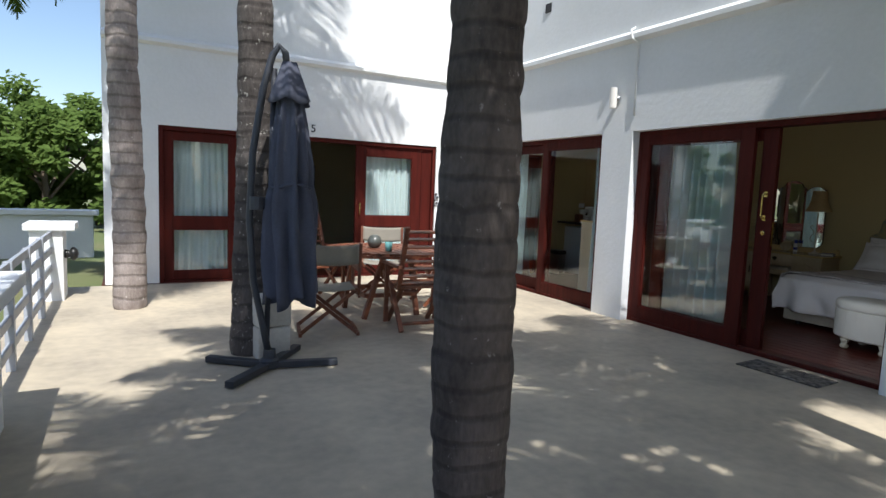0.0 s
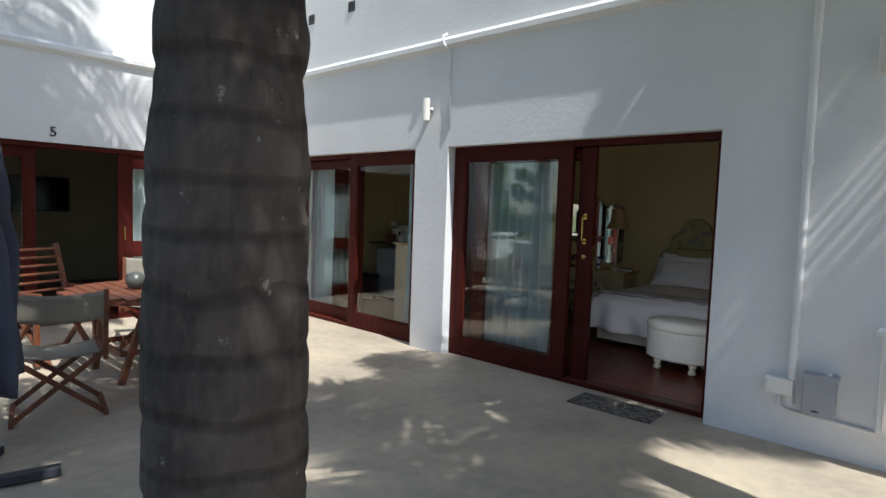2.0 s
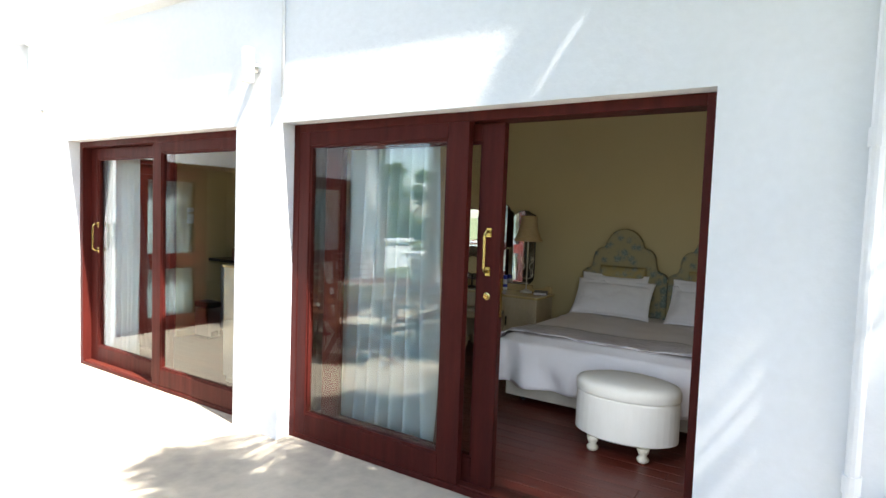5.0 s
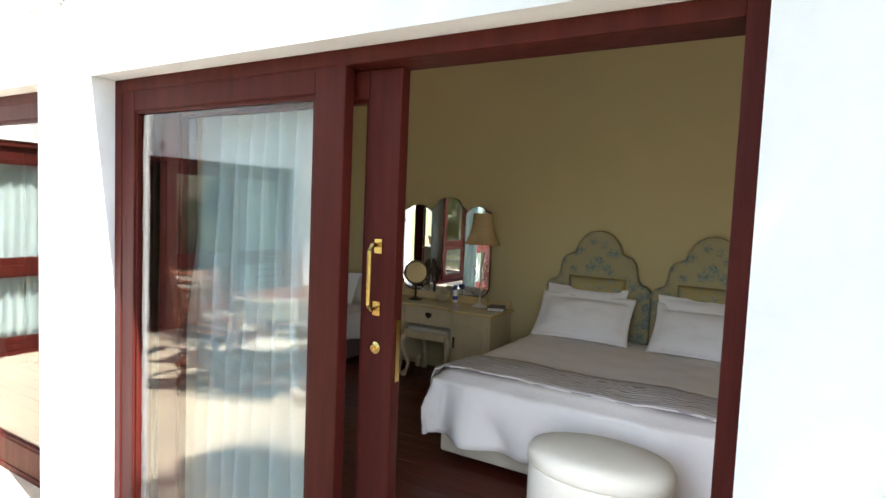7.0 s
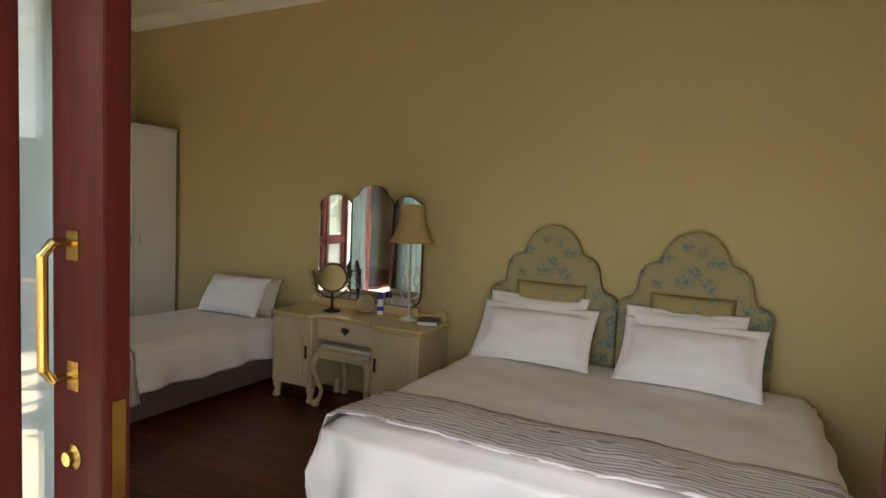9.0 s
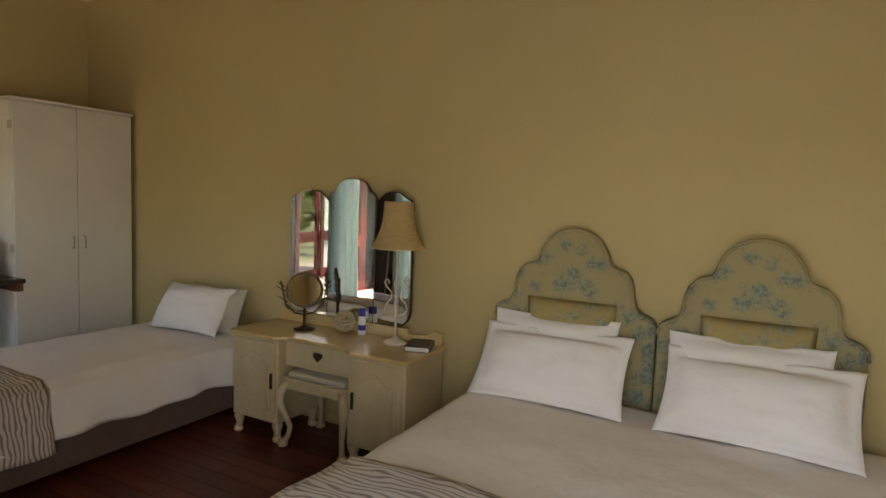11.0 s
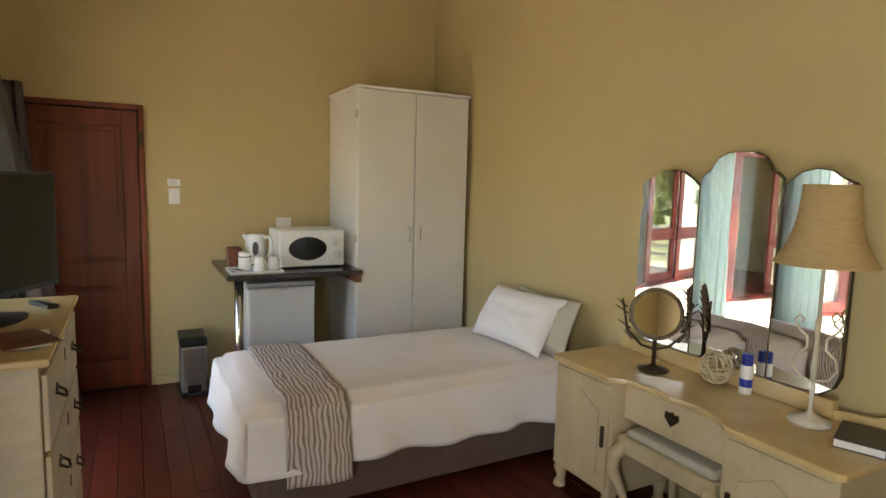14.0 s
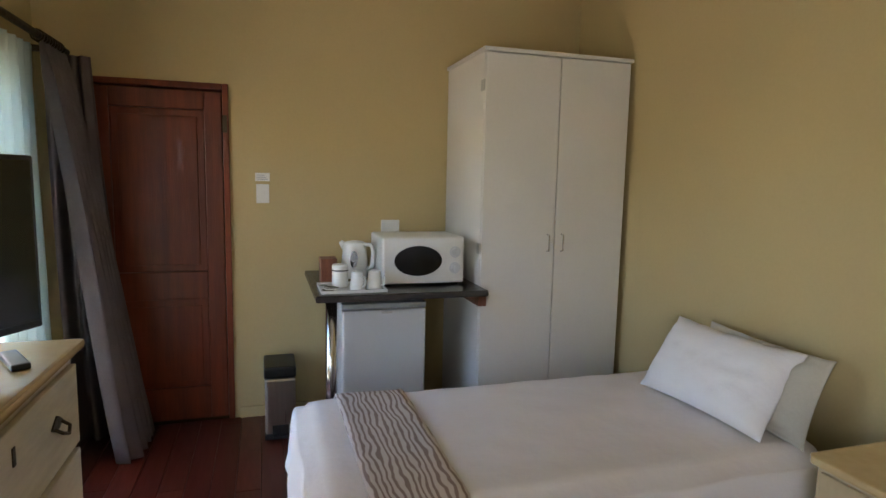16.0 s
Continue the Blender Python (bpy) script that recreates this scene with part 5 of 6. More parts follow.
def scallop_wing(w, h, s, g=0.0):
    """A side wing: s is the side that its rounded outer shoulder lies on; g shrinks it."""
    a, b = -w / 2 + g, w / 2 - g
    top = [(a, h - 0.075), (a + 0.10 * w, h - 0.045), (a + 0.26 * w, h - 0.012), (a + 0.45 * w, h), (a + 0.64 * w, h - 0.008), (a + 0.78 * w, h - 0.035), (b - 0.05 * w, h - 0.055), (b, h - 0.09), (b - 0.004, h - 0.13), (b - 0.018, h - 0.16), (b, h - 0.20)]
    low = [(b, 0.10), (b - 0.02, 0.05), (b - 0.07, 0.01 + g), (a, g)]
    pts = [(u, v - g if v > 0.2 else v) for u, v in top] + low
    return [(u * s, v) for u, v in pts]


def scallop_centre(w, h, g=0.0):
    a = w / 2 - g
    half = [(a, g), (a, h - 0.115), (a - 0.022, h - 0.095), (a - 0.045, h - 0.085), (a - 0.062, h - 0.055), (a - 0.085, h - 0.025), (a - 0.13, h - 0.005), (0, h)]
    pts = [(u, v - g if v > 0.2 else v) for u, v in half]
    return pts + [(-u, v) for u, v in pts[::-1][1:]]


WINGS = ((0, 0.385, 0.945, 0, 0.0), (0.349, 0.315, 0.868, 7, -0.02), (-0.344, 0.30, 0.868, -6, -0.018))
for y, w, h, tilt, dx in WINGS:
    mm = pose(dx, y, 0.0, 0, 0, tilt)
    for name, mat_, d0, d1, g in (("backing", ANTIQUE, 0.0, 0.016, 0.0), ("mirror_glass", MIRROR, -0.006, -0.001, 0.004)):
        bm = bmesh.new()
        prism(bm, scallop_centre(w, h, g) if y == 0 else scallop_wing(w, h, 1 if y > 0 else -1, g), d0, d1, "x")
        bmesh.ops.transform(bm, matrix=mm, verts=bm.verts)
        if name == "backing":
            bk = part(name, bm, mat_, tm, "dark wooden backing")
        else:
            part(name, bm, mat_, bk, "bevelled mirror glass")
bm = bx(((-0.02, -0.47, -0.072), (0.02, 0.47, 0.0)))
part("foot_rail", bm, CREAMTOP, tm, bevel=0.004)

st = thing("dressing_stool", "cream padded stool on cabriole legs", "stool")
bm = bx(((7.525, 4.015, 0.485), (7.845, 4.465, 0.525)))
part("seat", bm, CANVAS, st, "cream padded seat", bevel=0.02, segs=3, smooth=True)
bm = bmesh.new()
for a, b in (((7.50, 3.99, 0.42), (7.525, 4.49, 0.493)), ((7.845, 3.99, 0.42), (7.87, 4.49, 0.493)), ((7.525, 3.99, 0.42), (7.845, 4.015, 0.493)), ((7.525, 4.465, 0.42), (7.845, 4.49, 0.493))):
    box(bm, a, b)
part("seat_frame", bm, CREAM, st, bevel=0.006)
for x, dx in ((7.525, -1), (7.845, 1)):
    for y, dy in ((4.025, -1), (4.455, 1)):
        bm = bmesh.new()
        cabriole(bm, x, y, 0.46, dx * 1.6, dy * 1.6)
        part("leg", bm, CREAM, st, smooth=True)

lp = thing("table_lamp", "cream wrought-iron lamp with a woven straw shade", "table lamp", pose(7.80, 3.845, DZ + 0.001))
bm = bmesh.new()
lathe(bm, [(0.07, 0), (0.072, 0.012), (0.04, 0.025), (0.015, 0.04), (0.008, 0.05), (0.007, 0.66)], n=20)
part("stem", bm, CREAMIRON, lp, smooth=True)
for a in range(4):
    c, s = math.cos(a * math.pi / 2 + 0.4), math.sin(a * math.pi / 2 + 0.4)
    bm = bmesh.new()
    pts = [(0.008, 0.16), (0.045, 0.17), (0.07, 0.21), (0.06, 0.25), (0.03, 0.28), (0.03, 0.32), (0.06, 0.35), (0.075, 0.38), (0.06, 0.40), (0.045, 0.385), (0.05, 0.37)]
    tube(bm, [(r * c, r * s, z) for r, z in pts], 0.0045, 6)
    part("scroll", bm, CREAMIRON, lp, smooth=True)
bm = bmesh.new()
rows = []
for j in range(30):
    v = j / 29
    r = 0.088 + 0.012 * (1 - v) + 0.066 * (1 - v) ** 3
    rows.append([bm.verts.new(((r + (0.002 if j % 2 else -0.001)) * math.cos(2 * math.pi * k / 40), (r + (0.002 if j % 2 else -0.001)) * math.sin(2 * math.pi * k / 40), 0.59 + 0.285 * v)) for k in range(40)])
for a, b in zip(rows, rows[1:]):
    for k in range(40):
        bm.faces.new((a[k], a[(k + 1) % 40], b[(k + 1) % 40], b[k]))
part("shade", bm, STRAW, lp, "woven straw bell shade", smooth=True, solid=0.003)

vm = thing("vanity_mirror", "round pewter vanity mirror on a twig stand", "mirror", pose(7.75, 4.535, DZ + 0.001, 0, 0, 47))
bm = bmesh.new()
lathe(bm, [(0.07, 0), (0.072, 0.008), (0.03, 0.018), (0.01, 0.03), (0.01, 0.15)], n=20)
part("stand", bm, ANTIQUE, vm, smooth=True)
for s in (-1, 1):
    bm = bmesh.new()
    tube(bm, [(0, 0, 0.10), (0, 0.06 * s, 0.115), (0, 0.125 * s, 0.18), (0, 0.14 * s, 0.26), (0, 0.155 * s, 0.33)], 0.006, 6)
    arm = part("branch_arm", bm, ANTIQUE, vm, smooth=True)
    for z, o in ((0.14, 0.02), (0.19, 0.04), (0.22, -0.02), (0.26, 0.04), (0.29, 0.03)):
        bm = bmesh.new()
        tube(bm, [(0, (0.10 + 0.2 * (z - 0.14)) * s, z), (0.02, (0.12 + 0.2 * (z - 0.14) + o) * s, z + 0.035)], [0.005, 0.002], 5)
        part("twig", bm, ANTIQUE, arm, smooth=True)
bm = bmesh.new()
lathe(bm, [(0.10, -0.006), (0.119, -0.005), (0.122, 0.0), (0.119, 0.005), (0.10, 0.006)], n=36)
bmesh.ops.transform(bm, matrix=pose(0, 0, 0.268, 0, -82, 0), verts=bm.verts)
rm = part("rim", bm, ANTIQUE, vm)
bm = bmesh.new()
lathe(bm, [(0.112, -0.012), (0.116, -0.0065)], n=36)
bmesh.ops.transform(bm, matrix=pose(0, 0, 0.268, 0, -82, 0), verts=bm.verts)
part("back_plate", bm, TAN, rm, "tan leather back plate")
bm = bmesh.new()
lathe(bm, [(0.102, 0.0), (0.102, 0.0075)], n=36)
bmesh.ops.transform(bm, matrix=pose(0, 0, 0.268, 0, -82, 0), verts=bm.verts)
part("mirror_glass", bm, MIRROR, rm, "round mirror glass")

bm = bmesh.new()
rnd = random.Random(5)
for k in range(16):
    ax = Vector((rnd.gauss(0, 1), rnd.gauss(0, 1), rnd.gauss(0, 1))).normalized()
    u = ax.orthogonal().normalized()
    w = ax.cross(u)
    R = 0.068 * rnd.uniform(0.9, 1.05)
    tube(bm, [(u * math.cos(a) + w * math.sin(a)) * R + Vector((0, 0, 0.072)) for a in [2 * math.pi * i / 20 for i in range(21)]], 0.0042, 5, False)
ob = tagged(finish(bm, "wicker_ball", WICKER, smooth=True), "loosely woven pale wicker ball", "ornament")
ob.matrix_world = pose(7.86, 4.285, DZ + 0.001)
sc_ = thing("spray_can", "white spray can with a blue cap", "spray can", pose(7.87, 4.15, DZ + 0.001))
bm = bmesh.new()
lathe(bm, [(0.024, 0), (0.025, 0.004), (0.025, 0.115), (0.022, 0.122)], n=18)
part("can_body", bm, WHITEPLASTIC, sc_)
bm = bmesh.new()
lathe(bm, [(0.0255, 0.03), (0.0255, 0.065)], n=18)
part("label_band", bm, BLUE, sc_, "blue and white label")
bm = bmesh.new()
lathe(bm, [(0.022, 0.122), (0.022, 0.165), (0.018, 0.17)], n=18)
part("cap", bm, BLUE, sc_, "dark blue plastic cap")
bk = thing("book", "thick book with a black cover", "book", pose(7.79, 3.66, DZ + 0.001, 0, 0, 20))
bm = bx(((-0.10, -0.07, 0.003), (0.10, 0.07, 0.028)))
part("pages", bm, PAPER, bk)
bm = bx(((-0.103, -0.074, 0), (0.103, 0.072, 0.003)), ((-0.103, -0.074, 0.028), (0.103, 0.072, 0.031)), ((-0.103, -0.074, 0.003), (0.103, -0.071, 0.028)))
part("cover", bm, BLACK, bk)

# wardrobe and kitchenette
wr = thing("wardrobe", "tall white two-door wardrobe", "wardrobe")
WX0, WX1, WY0, WY1, WT = 7.05, 7.96, 6.70, 7.355, 2.25
bm = bx(((WX0, WY0, FZ), (WX1, WY1, WT)))
part("carcass", bm, WHITEPAINT, wr, bevel=0.003)
bm = bx(((WX0 - 0.012, WY0 - 0.03, WT), (WX1 + 0.012, WY1, WT + 0.022)))
part("top_board", bm, WHITEPAINT, wr, bevel=0.004)
for x0, x1, xh in ((WX0 + 0.004, (WX0 + WX1) / 2 - 0.003, (WX0 + WX1) / 2 - 0.045), ((WX0 + WX1) / 2 + 0.003, WX1 - 0.004, (WX0 + WX1) / 2 + 0.045)):
    bm = bx(((x0, WY0 - 0.021, FZ + 0.06), (x1, WY0 - 0.002, WT - 0.006)))
    dr = part("door", bm, WHITEPAINT, wr, bevel=0.003)
    bm = bmesh.new()
    tube(bm, [(xh, WY0 - 0.02, 1.15), (xh, WY0 - 0.045, 1.155), (xh, WY0 - 0.045, 1.245), (xh, WY0 - 0.02, 1.25)], 0.005, 8)
    part("handle", bm, CHROME, dr, "small chrome bow handle", smooth=True)
for z in (2.04, 1.14):
    bm = bx(((WX0 - 0.006, WY0 - 0.015, z), (WX0 + 0.002, WY0 + 0.03, z + 0.06)))
    part("hinge", bm, STEEL, wr, "steel butt hinge")

wt = thing("worktop", "dark stone-look shelf worktop on a chrome leg", "worktop")
bm = bx(((6.13, 6.52, 0.93), (7.045, YN - 0.005, 0.965)))
part("slab", bm, DARKSTONE, wt, bevel=0.01)
bm = bmesh.new()
tube(bm, [(6.215, 6.62, FZ), (6.215, 6.62, 0.93)], 0.03, 18)
part("chrome_leg", bm, CHROME, wt, smooth=True)
bm = bx(((7.0, 6.56, 0.87), (7.045, 7.3, 0.93)))
part("batten", bm, TEAK, wt)
fr = thing("fridge", "small white under-counter fridge", "fridge")
bm = bx(((6.285, 6.80, FZ + 0.02), (6.755, 7.33, 0.87)))
part("cabinet", bm, FRIDGE, fr, bevel=0.01)
bm = bx(((6.285, 6.735, FZ + 0.05), (6.755, 6.793, 0.835)))
dr = part("door", bm, FRIDGE, fr, bevel=0.014)
bm = bx(((6.285, 6.735, 0.84), (6.755, 6.793, 0.872)))
part("top_trim", bm, GREYBOX, fr, bevel=0.008)
bm = bx(((6.50, 6.731, 0.815), (6.56, 6.736, 0.825)))
part("badge", bm, STEEL, dr)
for x in (6.32, 6.72):
    bm = bx(((x - 0.02, 6.82, FZ), (x + 0.02, 7.3, FZ + 0.02)))
    part("foot", bm, BLACK, fr)

mw = thing("microwave", "white microwave oven with an oval dark window", "microwave")
MX0, MX1, MY0, MZ0, MZ1 = 6.50, 6.97, 6.73, 0.975, 1.235
bm = bx(((MX0, MY0, MZ0), (MX1, 7.08, MZ1)))
part("housing", bm, WHITEPLASTIC, mw, bevel=0.012)
bm = bx(((MX0 + 0.005, MY0 - 0.012, MZ0 + 0.006), (MX0 + 0.36, MY0, MZ1 - 0.006)))
dr = part("door", bm, WHITEPLASTIC, mw, bevel=0.005)
bm = bmesh.new()
prism(bm, [(MX0 + 0.20 + 0.135 * math.cos(a), (MZ0 + MZ1) / 2 + 0.083 * math.sin(a)) for a in [2 * math.pi * k / 40 for k in range(40)]], MY0 - 0.016, MY0 - 0.0115, "y")
part("oval_window", bm, SCREEN, dr, "dark oval window")
for z in (MZ0 + 0.085, MZ0 + 0.175):
    bm = bmesh.new()
    lathe(bm, [(0.032, 0), (0.032, 0.006), (0.022, 0.008), (0.02, 0.022)], n=20)
    box(bm, (-0.005, -0.021, 0.022), (0.005, 0.021, 0.03))
    bmesh.ops.transform(bm, matrix=pose(MX0 + 0.415, MY0, z, 90, 0, 0), verts=bm.verts)
    part("dial", bm, FRIDGE, mw, "round pale grey dial")
for x in (MX0 + 0.04, MX1 - 0.04):
    bm = bx(((x - 0.015, MY0 + 0.03, 0.965), (x + 0.015, 7.05, MZ0)))
    part("foot", bm, BLACK, mw)

kt = thing("kettle", "white plastic electric kettle", "kettle", pose(6.385, 6.96, 0.985, 0, 0, -35))
bm = bmesh.new()
lathe(bm, [(0.075, 0), (0.078, 0.02), (0.072, 0.12), (0.062, 0.195), (0.05, 0.205), (0.02, 0.21)], n=26)
part("jug", bm, WHITEPLASTIC, kt, smooth=True)
bm = bmesh.new()
tube(bm, [(0.055, 0, 0.19), (0.105, 0, 0.19), (0.118, 0, 0.15), (0.11, 0, 0.07), (0.07, 0, 0.04)], 0.013, 10)
part("handle", bm, WHITEPLASTIC, kt, smooth=True)
bm = bmesh.new()
tube(bm, [(-0.05, 0, 0.16), (-0.075, 0, 0.185), (-0.09, 0, 0.20)], [0.025, 0.018, 0.012], 10)
part("spout", bm, WHITEPLASTIC, kt, smooth=True)
bm = bmesh.new()
lathe(bm, [(0.03, 0), (0.03, 0.006)], n=20, squash=(0.7, 1.6))
bmesh.ops.transform(bm, matrix=pose(0.028, -0.064, 0.11, 84, 0, 22), verts=bm.verts)
part("water_window", bm, SCREEN, kt, "dark oval water gauge")
tray = thing("tea_tray", "small white tray with folded sachets", "tray")
bm = bx(((6.16, 6.57, 0.966), (6.50, 6.83, 0.972)), ((6.16, 6.57, 0.972), (6.50, 6.576, 0.982)), ((6.16, 6.824, 0.972), (6.50, 6.83, 0.982)), ((6.16, 6.576, 0.972), (6.166, 6.824, 0.982)), ((6.494, 6.576, 0.972), (6.50, 6.824, 0.982)))
part("tray_body", bm, WHITEPLASTIC, tray, bevel=0.002)
for i in range(7):
    bm = bmesh.new()
    box(bm, (-0.03, -0.02, 0), (0.03, 0.02, 0.005), pose(6.20 + 0.012 * (i % 3), 6.62 + 0.024 * i, 0.973 + 0.004 * (i % 3), 4, 6, 20 * i))
    ob = tagged(finish(bm, "sachet", PAPER if i % 2 else CANVASGREY), "small paper drinks sachet", "sachet", "tea sachets")
for x, y in ((6.355, 6.64), (6.445, 6.65)):
    cp = thing("mug", "white china mug turned upside down", "mug", pose(x, y, 0.973, 0, 0, -60 if x < 6.4 else -40), "tea mugs")
    bm = bmesh.new()
    lathe(bm, [(0.042, 0), (0.041, 0.02), (0.033, 0.09), (0.028, 0.096)], n=22)
    part("cup", bm, WHITEPLASTIC, cp, smooth=True)
    bm = bmesh.new()
    tube(bm, [(0.037, 0, 0.075), (0.06, 0, 0.07), (0.064, 0, 0.045), (0.055, 0, 0.025), (0.04, 0, 0.022)], 0.005, 8)
    part("handle", bm, WHITEPLASTIC, cp, smooth=True)
jr = thing("jar", "white lidded jar with a dark band", "jar", pose(6.275, 6.74, 0.973))
bm = bmesh.new()
lathe(bm, [(0.04, 0), (0.043, 0.01), (0.043, 0.085)], n=22)
part("jar_body", bm, WHITEPLASTIC, jr, smooth=False)
bm = bmesh.new()
lathe(bm, [(0.0435, 0.086), (0.0435, 0.092)], n=22)
part("seal", bm, BLACK, jr)
bm = bmesh.new()
lathe(bm, [(0.043, 0.093), (0.043, 0.115), (0.038, 0.12)], n=22)
part("lid", bm, WHITEPLASTIC, jr)
bm = bx(((6.185, 6.86, 0.966), (6.275, 6.98, 1.105)))
tagged(finish(bm, "coffee_box", TEAK, 0.004), "dark brown box beside the kettle", "box")

bn = thing("pedal_bin", "slim steel pedal bin with a black lid", "bin", pose(5.965, 7.12, FZ))
bm = bx(((-0.085, -0.13, 0.03), (0.085, 0.13, 0.36)))
part("body", bm, STEEL, bn, bevel=0.015)
bm = bx(((-0.09, -0.135, 0.362), (0.09, 0.135, 0.43)))
part("lid", bm, BLACK, bn, bevel=0.015)
bm = bx(((-0.088, -0.133, 0), (0.088, 0.133, 0.03)))
part("foot_band", bm, BLACK, bn, bevel=0.004)
bm = bx(((-0.04, -0.165, 0.018), (0.04, -0.133, 0.028)), ((-0.045, -0.1335, 0.032), (0.045, -0.1305, 0.085)))
part("pedal", bm, BLACK, bn, bevel=0.003)

for nm, x, z, w, h, lab in (("light_switch", 5.885, 1.445, 0.075, 0.115, "white light switch plate"), ("switch_label", 5.885, 1.545, 0.085, 0.05, "small white printed label above the switch"), ("wall_socket", 6.675, 1.245, 0.12, 0.08, "white double wall socket above the microwave")):
    t = thing(nm, lab, "switch" if nm != "switch_label" else "label", pose(x, YN - 0.001, z))
    bm = bx(((-w / 2, -0.012 if nm != "switch_label" else -0.004, -h / 2), (w / 2, 0, h / 2)))
    part("plate", bm, WHITEPLASTIC, t, bevel=0.003)
    if nm == "light_switch":
        bm = bx(((-0.012, -0.018, -0.016), (0.012, -0.0125, 0.016)))
        part("rocker", bm, WHITEPLASTIC, t, bevel=0.002)
    elif nm == "switch_label":
        for i in range(3):
            bm = bx(((-0.035, -0.0055, -0.015 + 0.012 * i), (0.03 - 0.008 * i, -0.0045, -0.011 + 0.012 * i)))
            part("text_bar", bm, GREYBOX, t)

# chest of drawers and television
ch = thing("chest_of_drawers", "limed cream chest of drawers with drop handles", "chest of drawers")
CX0, CX1, CY0, CY1, CT = 4.96, 5.375, 4.53, 5.44, 1.09
bm = bx(((CX0, CY0, 0.10), (CX1, CY1, CT - 0.025)))
part("carcass", bm, CHESTPAINT, ch, bevel=0.004)
bm = bx(((CX0 - 0.005, CY0 - 0.03, CT - 0.025), (CX1 + 0.03, CY1 + 0.03, CT)))
part("top", bm, CREAMTOP, ch, "honey varnished top", bevel=0.01)
bm = bx(((CX0 + 0.02, CY0 + 0.02, FZ), (CX1 - 0.02, CY1 - 0.02, 0.10)))
part("plinth", bm, CHESTPAINT, ch)
zs = [0.12, 0.36, 0.59, 0.81, 1.05]
for k in range(4):
    bm = bx(((CX1 + 0.001, CY0 + 0.02, zs[k]), (CX1 + 0.018, CY1 - 0.02, zs[k + 1] - 0.018)))
    dr = part("drawer", bm, CHESTPAINT, ch, bevel=0.005)
    zc = (zs[k] + zs[k + 1]) / 2
    for y in (CY0 + 0.2, CY1 - 0.2):
        bm = bmesh.new()
        prism(bm, [(y - 0.04, zc), (y - 0.02, zc + 0.014), (y, zc + 0.024), (y + 0.02, zc + 0.014), (y + 0.04, zc), (y + 0.015, zc - 0.012), (y - 0.015, zc - 0.012)], CX1 + 0.0185, CX1 + 0.022, "x")
        tube(bm, [(CX1 + 0.022, y - 0.028, zc), (CX1 + 0.04, y - 0.026, zc - 0.012), (CX1 + 0.045, y, zc - 0.024), (CX1 + 0.04, y + 0.026, zc - 0.012), (CX1 + 0.022, y + 0.028, zc)], 0.0045, 6)
        part("drop_handle", bm, ANTIQUE, dr, "antique brass drop handle")
    bm = bx(((CX1 + 0.0185, (CY0 + CY1) / 2 - 0.007, zc + 0.02), (CX1 + 0.021, (CY0 + CY1) / 2 + 0.007, zc + 0.06)))
    part("keyhole_plate", bm, ANTIQUE, dr)
tv = thing("television", "black flat-screen television on a low stand", "television", pose(5.17, 5.0, CT + 0.001, 0, 0, 62))
bm = bx(((-0.36, -0.02, 0.075), (0.36, 0.02, 0.50)))
part("case", bm, BLACK, tv, bevel=0.006)
bm = bx(((-0.348, -0.0225, 0.095), (0.348, -0.0195, 0.488)))
part("screen", bm, SCREEN, tv, "switched-off dark screen")
bm = bx(((-0.04, -0.015, 0.012), (0.04, 0.015, 0.08)))
part("neck", bm, BLACK, tv)
bm = bmesh.new()
lathe(bm, [(0.17, 0), (0.17, 0.006), (0.05, 0.016)], n=30, squash=(1, 0.55))
part("stand_foot", bm, BLACK, tv)
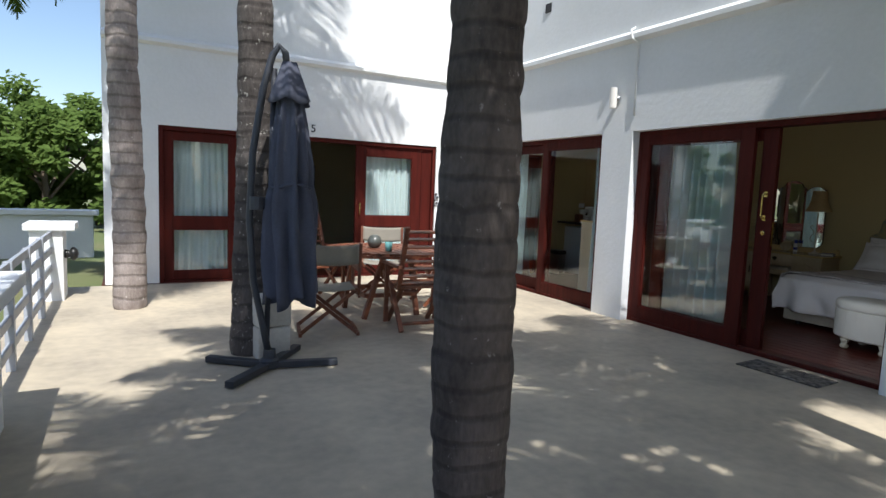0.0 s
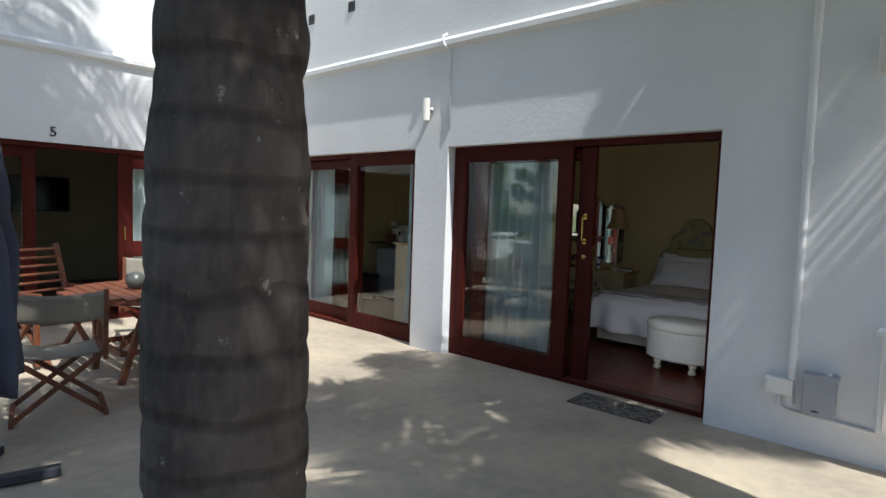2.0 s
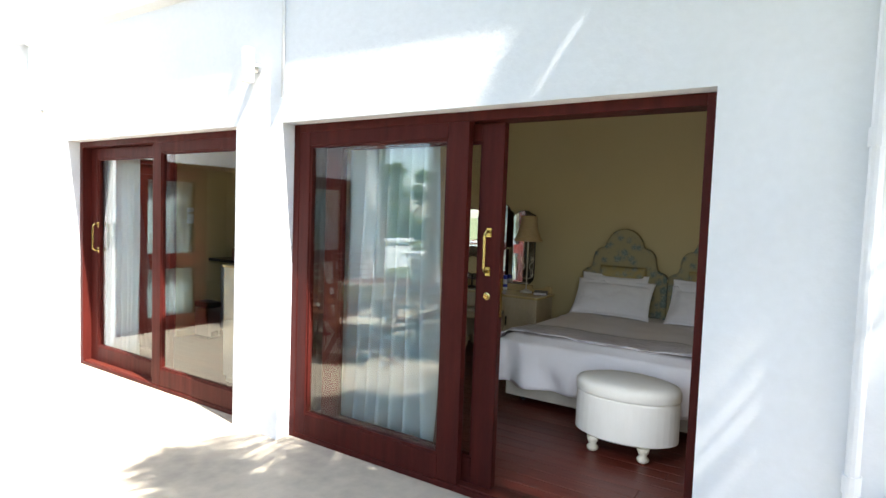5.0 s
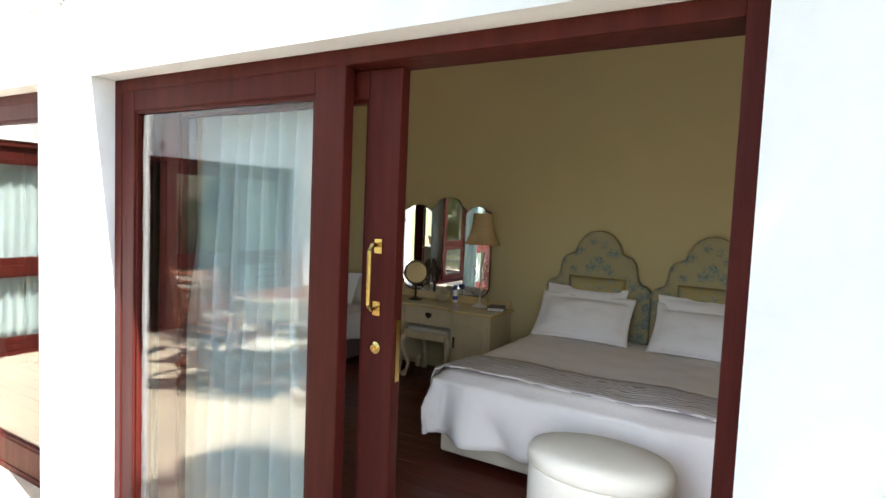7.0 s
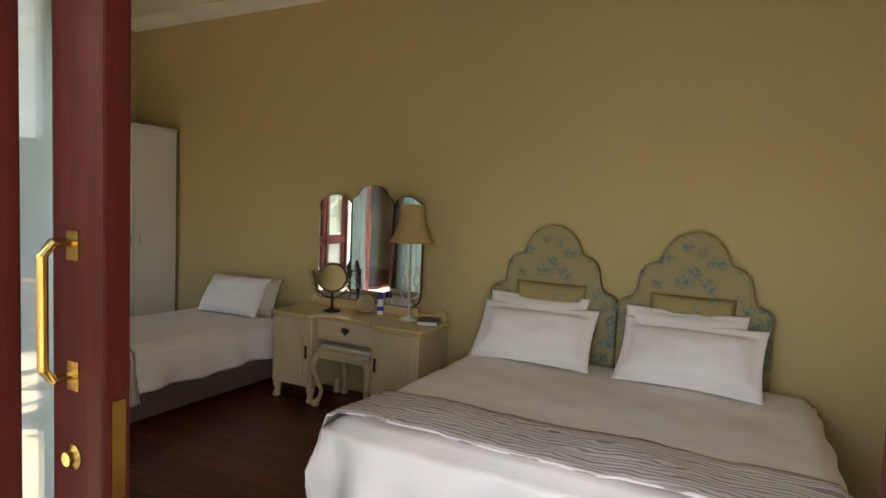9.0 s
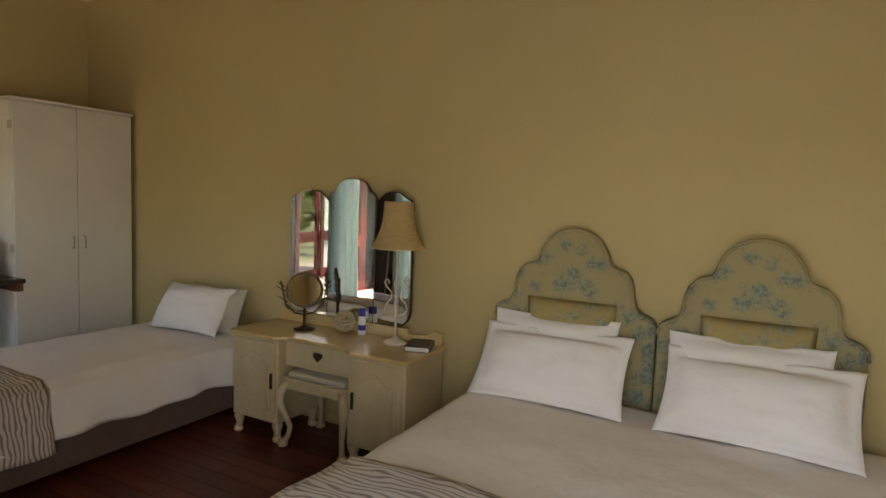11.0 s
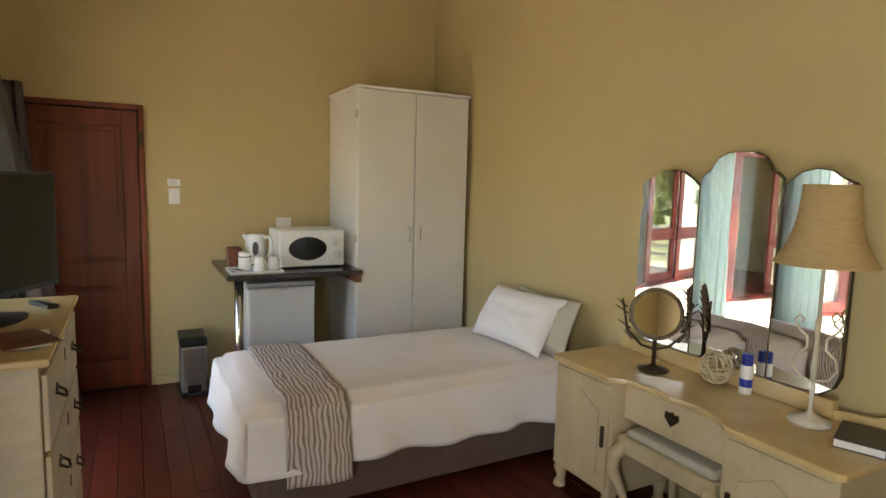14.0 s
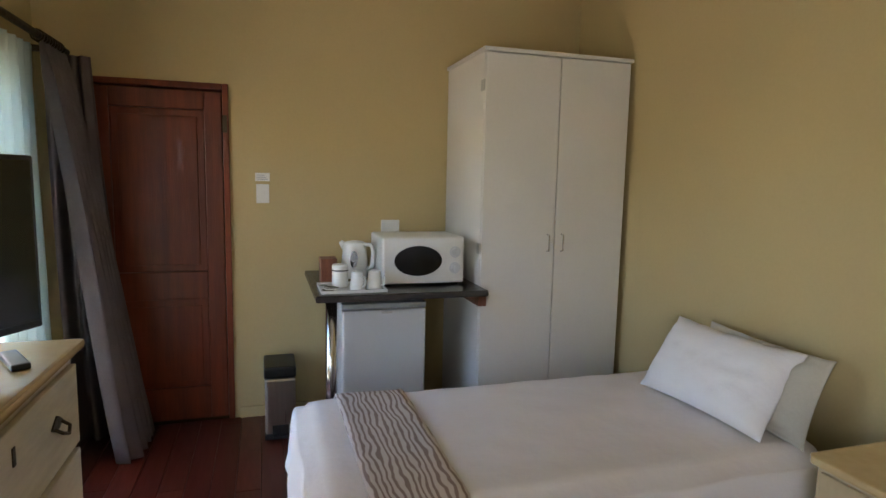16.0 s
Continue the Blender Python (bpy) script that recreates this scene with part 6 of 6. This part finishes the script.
bm = bmesh.new()
box(bm, (-0.02, -0.075, 0), (0.02, 0.075, 0.016))
ob = tagged(finish(bm, "remote_control", BLACK, 0.005), "black remote control on the chest", "remote control")
ob.matrix_world = pose(5.31, 5.25, CT + 0.001, 0, 0, 30)
for i in range(3):
    bm = bmesh.new()
    box(bm, (-0.075, -0.105, 0), (0.075, 0.105, 0.003))
    ob = tagged(finish(bm, "leaflet", (CANVASGREY, PAPER, TEAK)[i]), "printed leaflet lying on the chest", "leaflet", "leaflets on the chest")
    ob.matrix_world = pose(5.31, 4.72, CT + 0.001 + i * 0.0035, 0, 0, 18 * i - 10)

# something dark in the further unit: a screen on its wall
ts = thing("wall_television", "dark flat television hung in the further unit", "television")
bm = bx(((1.95, 11.90, 1.25), (3.05, 11.96, 1.85)))
part("case", bm, BLACK, ts, bevel=0.005)
bm = bx(((1.97, 11.895, 1.27), (3.03, 11.90, 1.83)))
part("screen", bm, SCREEN, ts)

# ---- floor boards, laid along the room ----
fl = tagged(new("floor_boards"), "dark red-brown polished floor boards", "floor", "", "structure")
W = 0.118
ncol = int((XB - FX - 0.14) / W) + 1
bm = bmesh.new()
box(bm, (-W / 2 + 0.0015, -1.1985, -0.012), (W / 2 - 0.0015, 1.1985, 0))
bmesh.ops.bevel(bm, geom=[e for e in bm.edges if abs(e.verts[0].co.z) < 1e-6 and abs(e.verts[1].co.z) < 1e-6], offset=0.0015, segments=1, affect="EDGES")
me = bpy.data.meshes.new("board")
bm.to_mesh(me)
bm.free()
me.materials.append(PLANK)
for c in range(ncol):
    x = FX + 0.13 + W * (c + 0.5)
    if x > XB:
        continue
    y = YS - 0.2 - (c * 0.83) % 2.4 + 1.2
    while y - 1.2 < YN:
        if y + 1.2 > YS:
            b = new("board", me)
            b.parent = fl
            lo, hi = max(y - 1.2, YS), min(y + 1.2, YN)
            b.matrix_local = pose(x, (lo + hi) / 2, FZ) @ Matrix.Diagonal((1, (hi - lo) / 2.4, 1, 1))
        y += 2.4
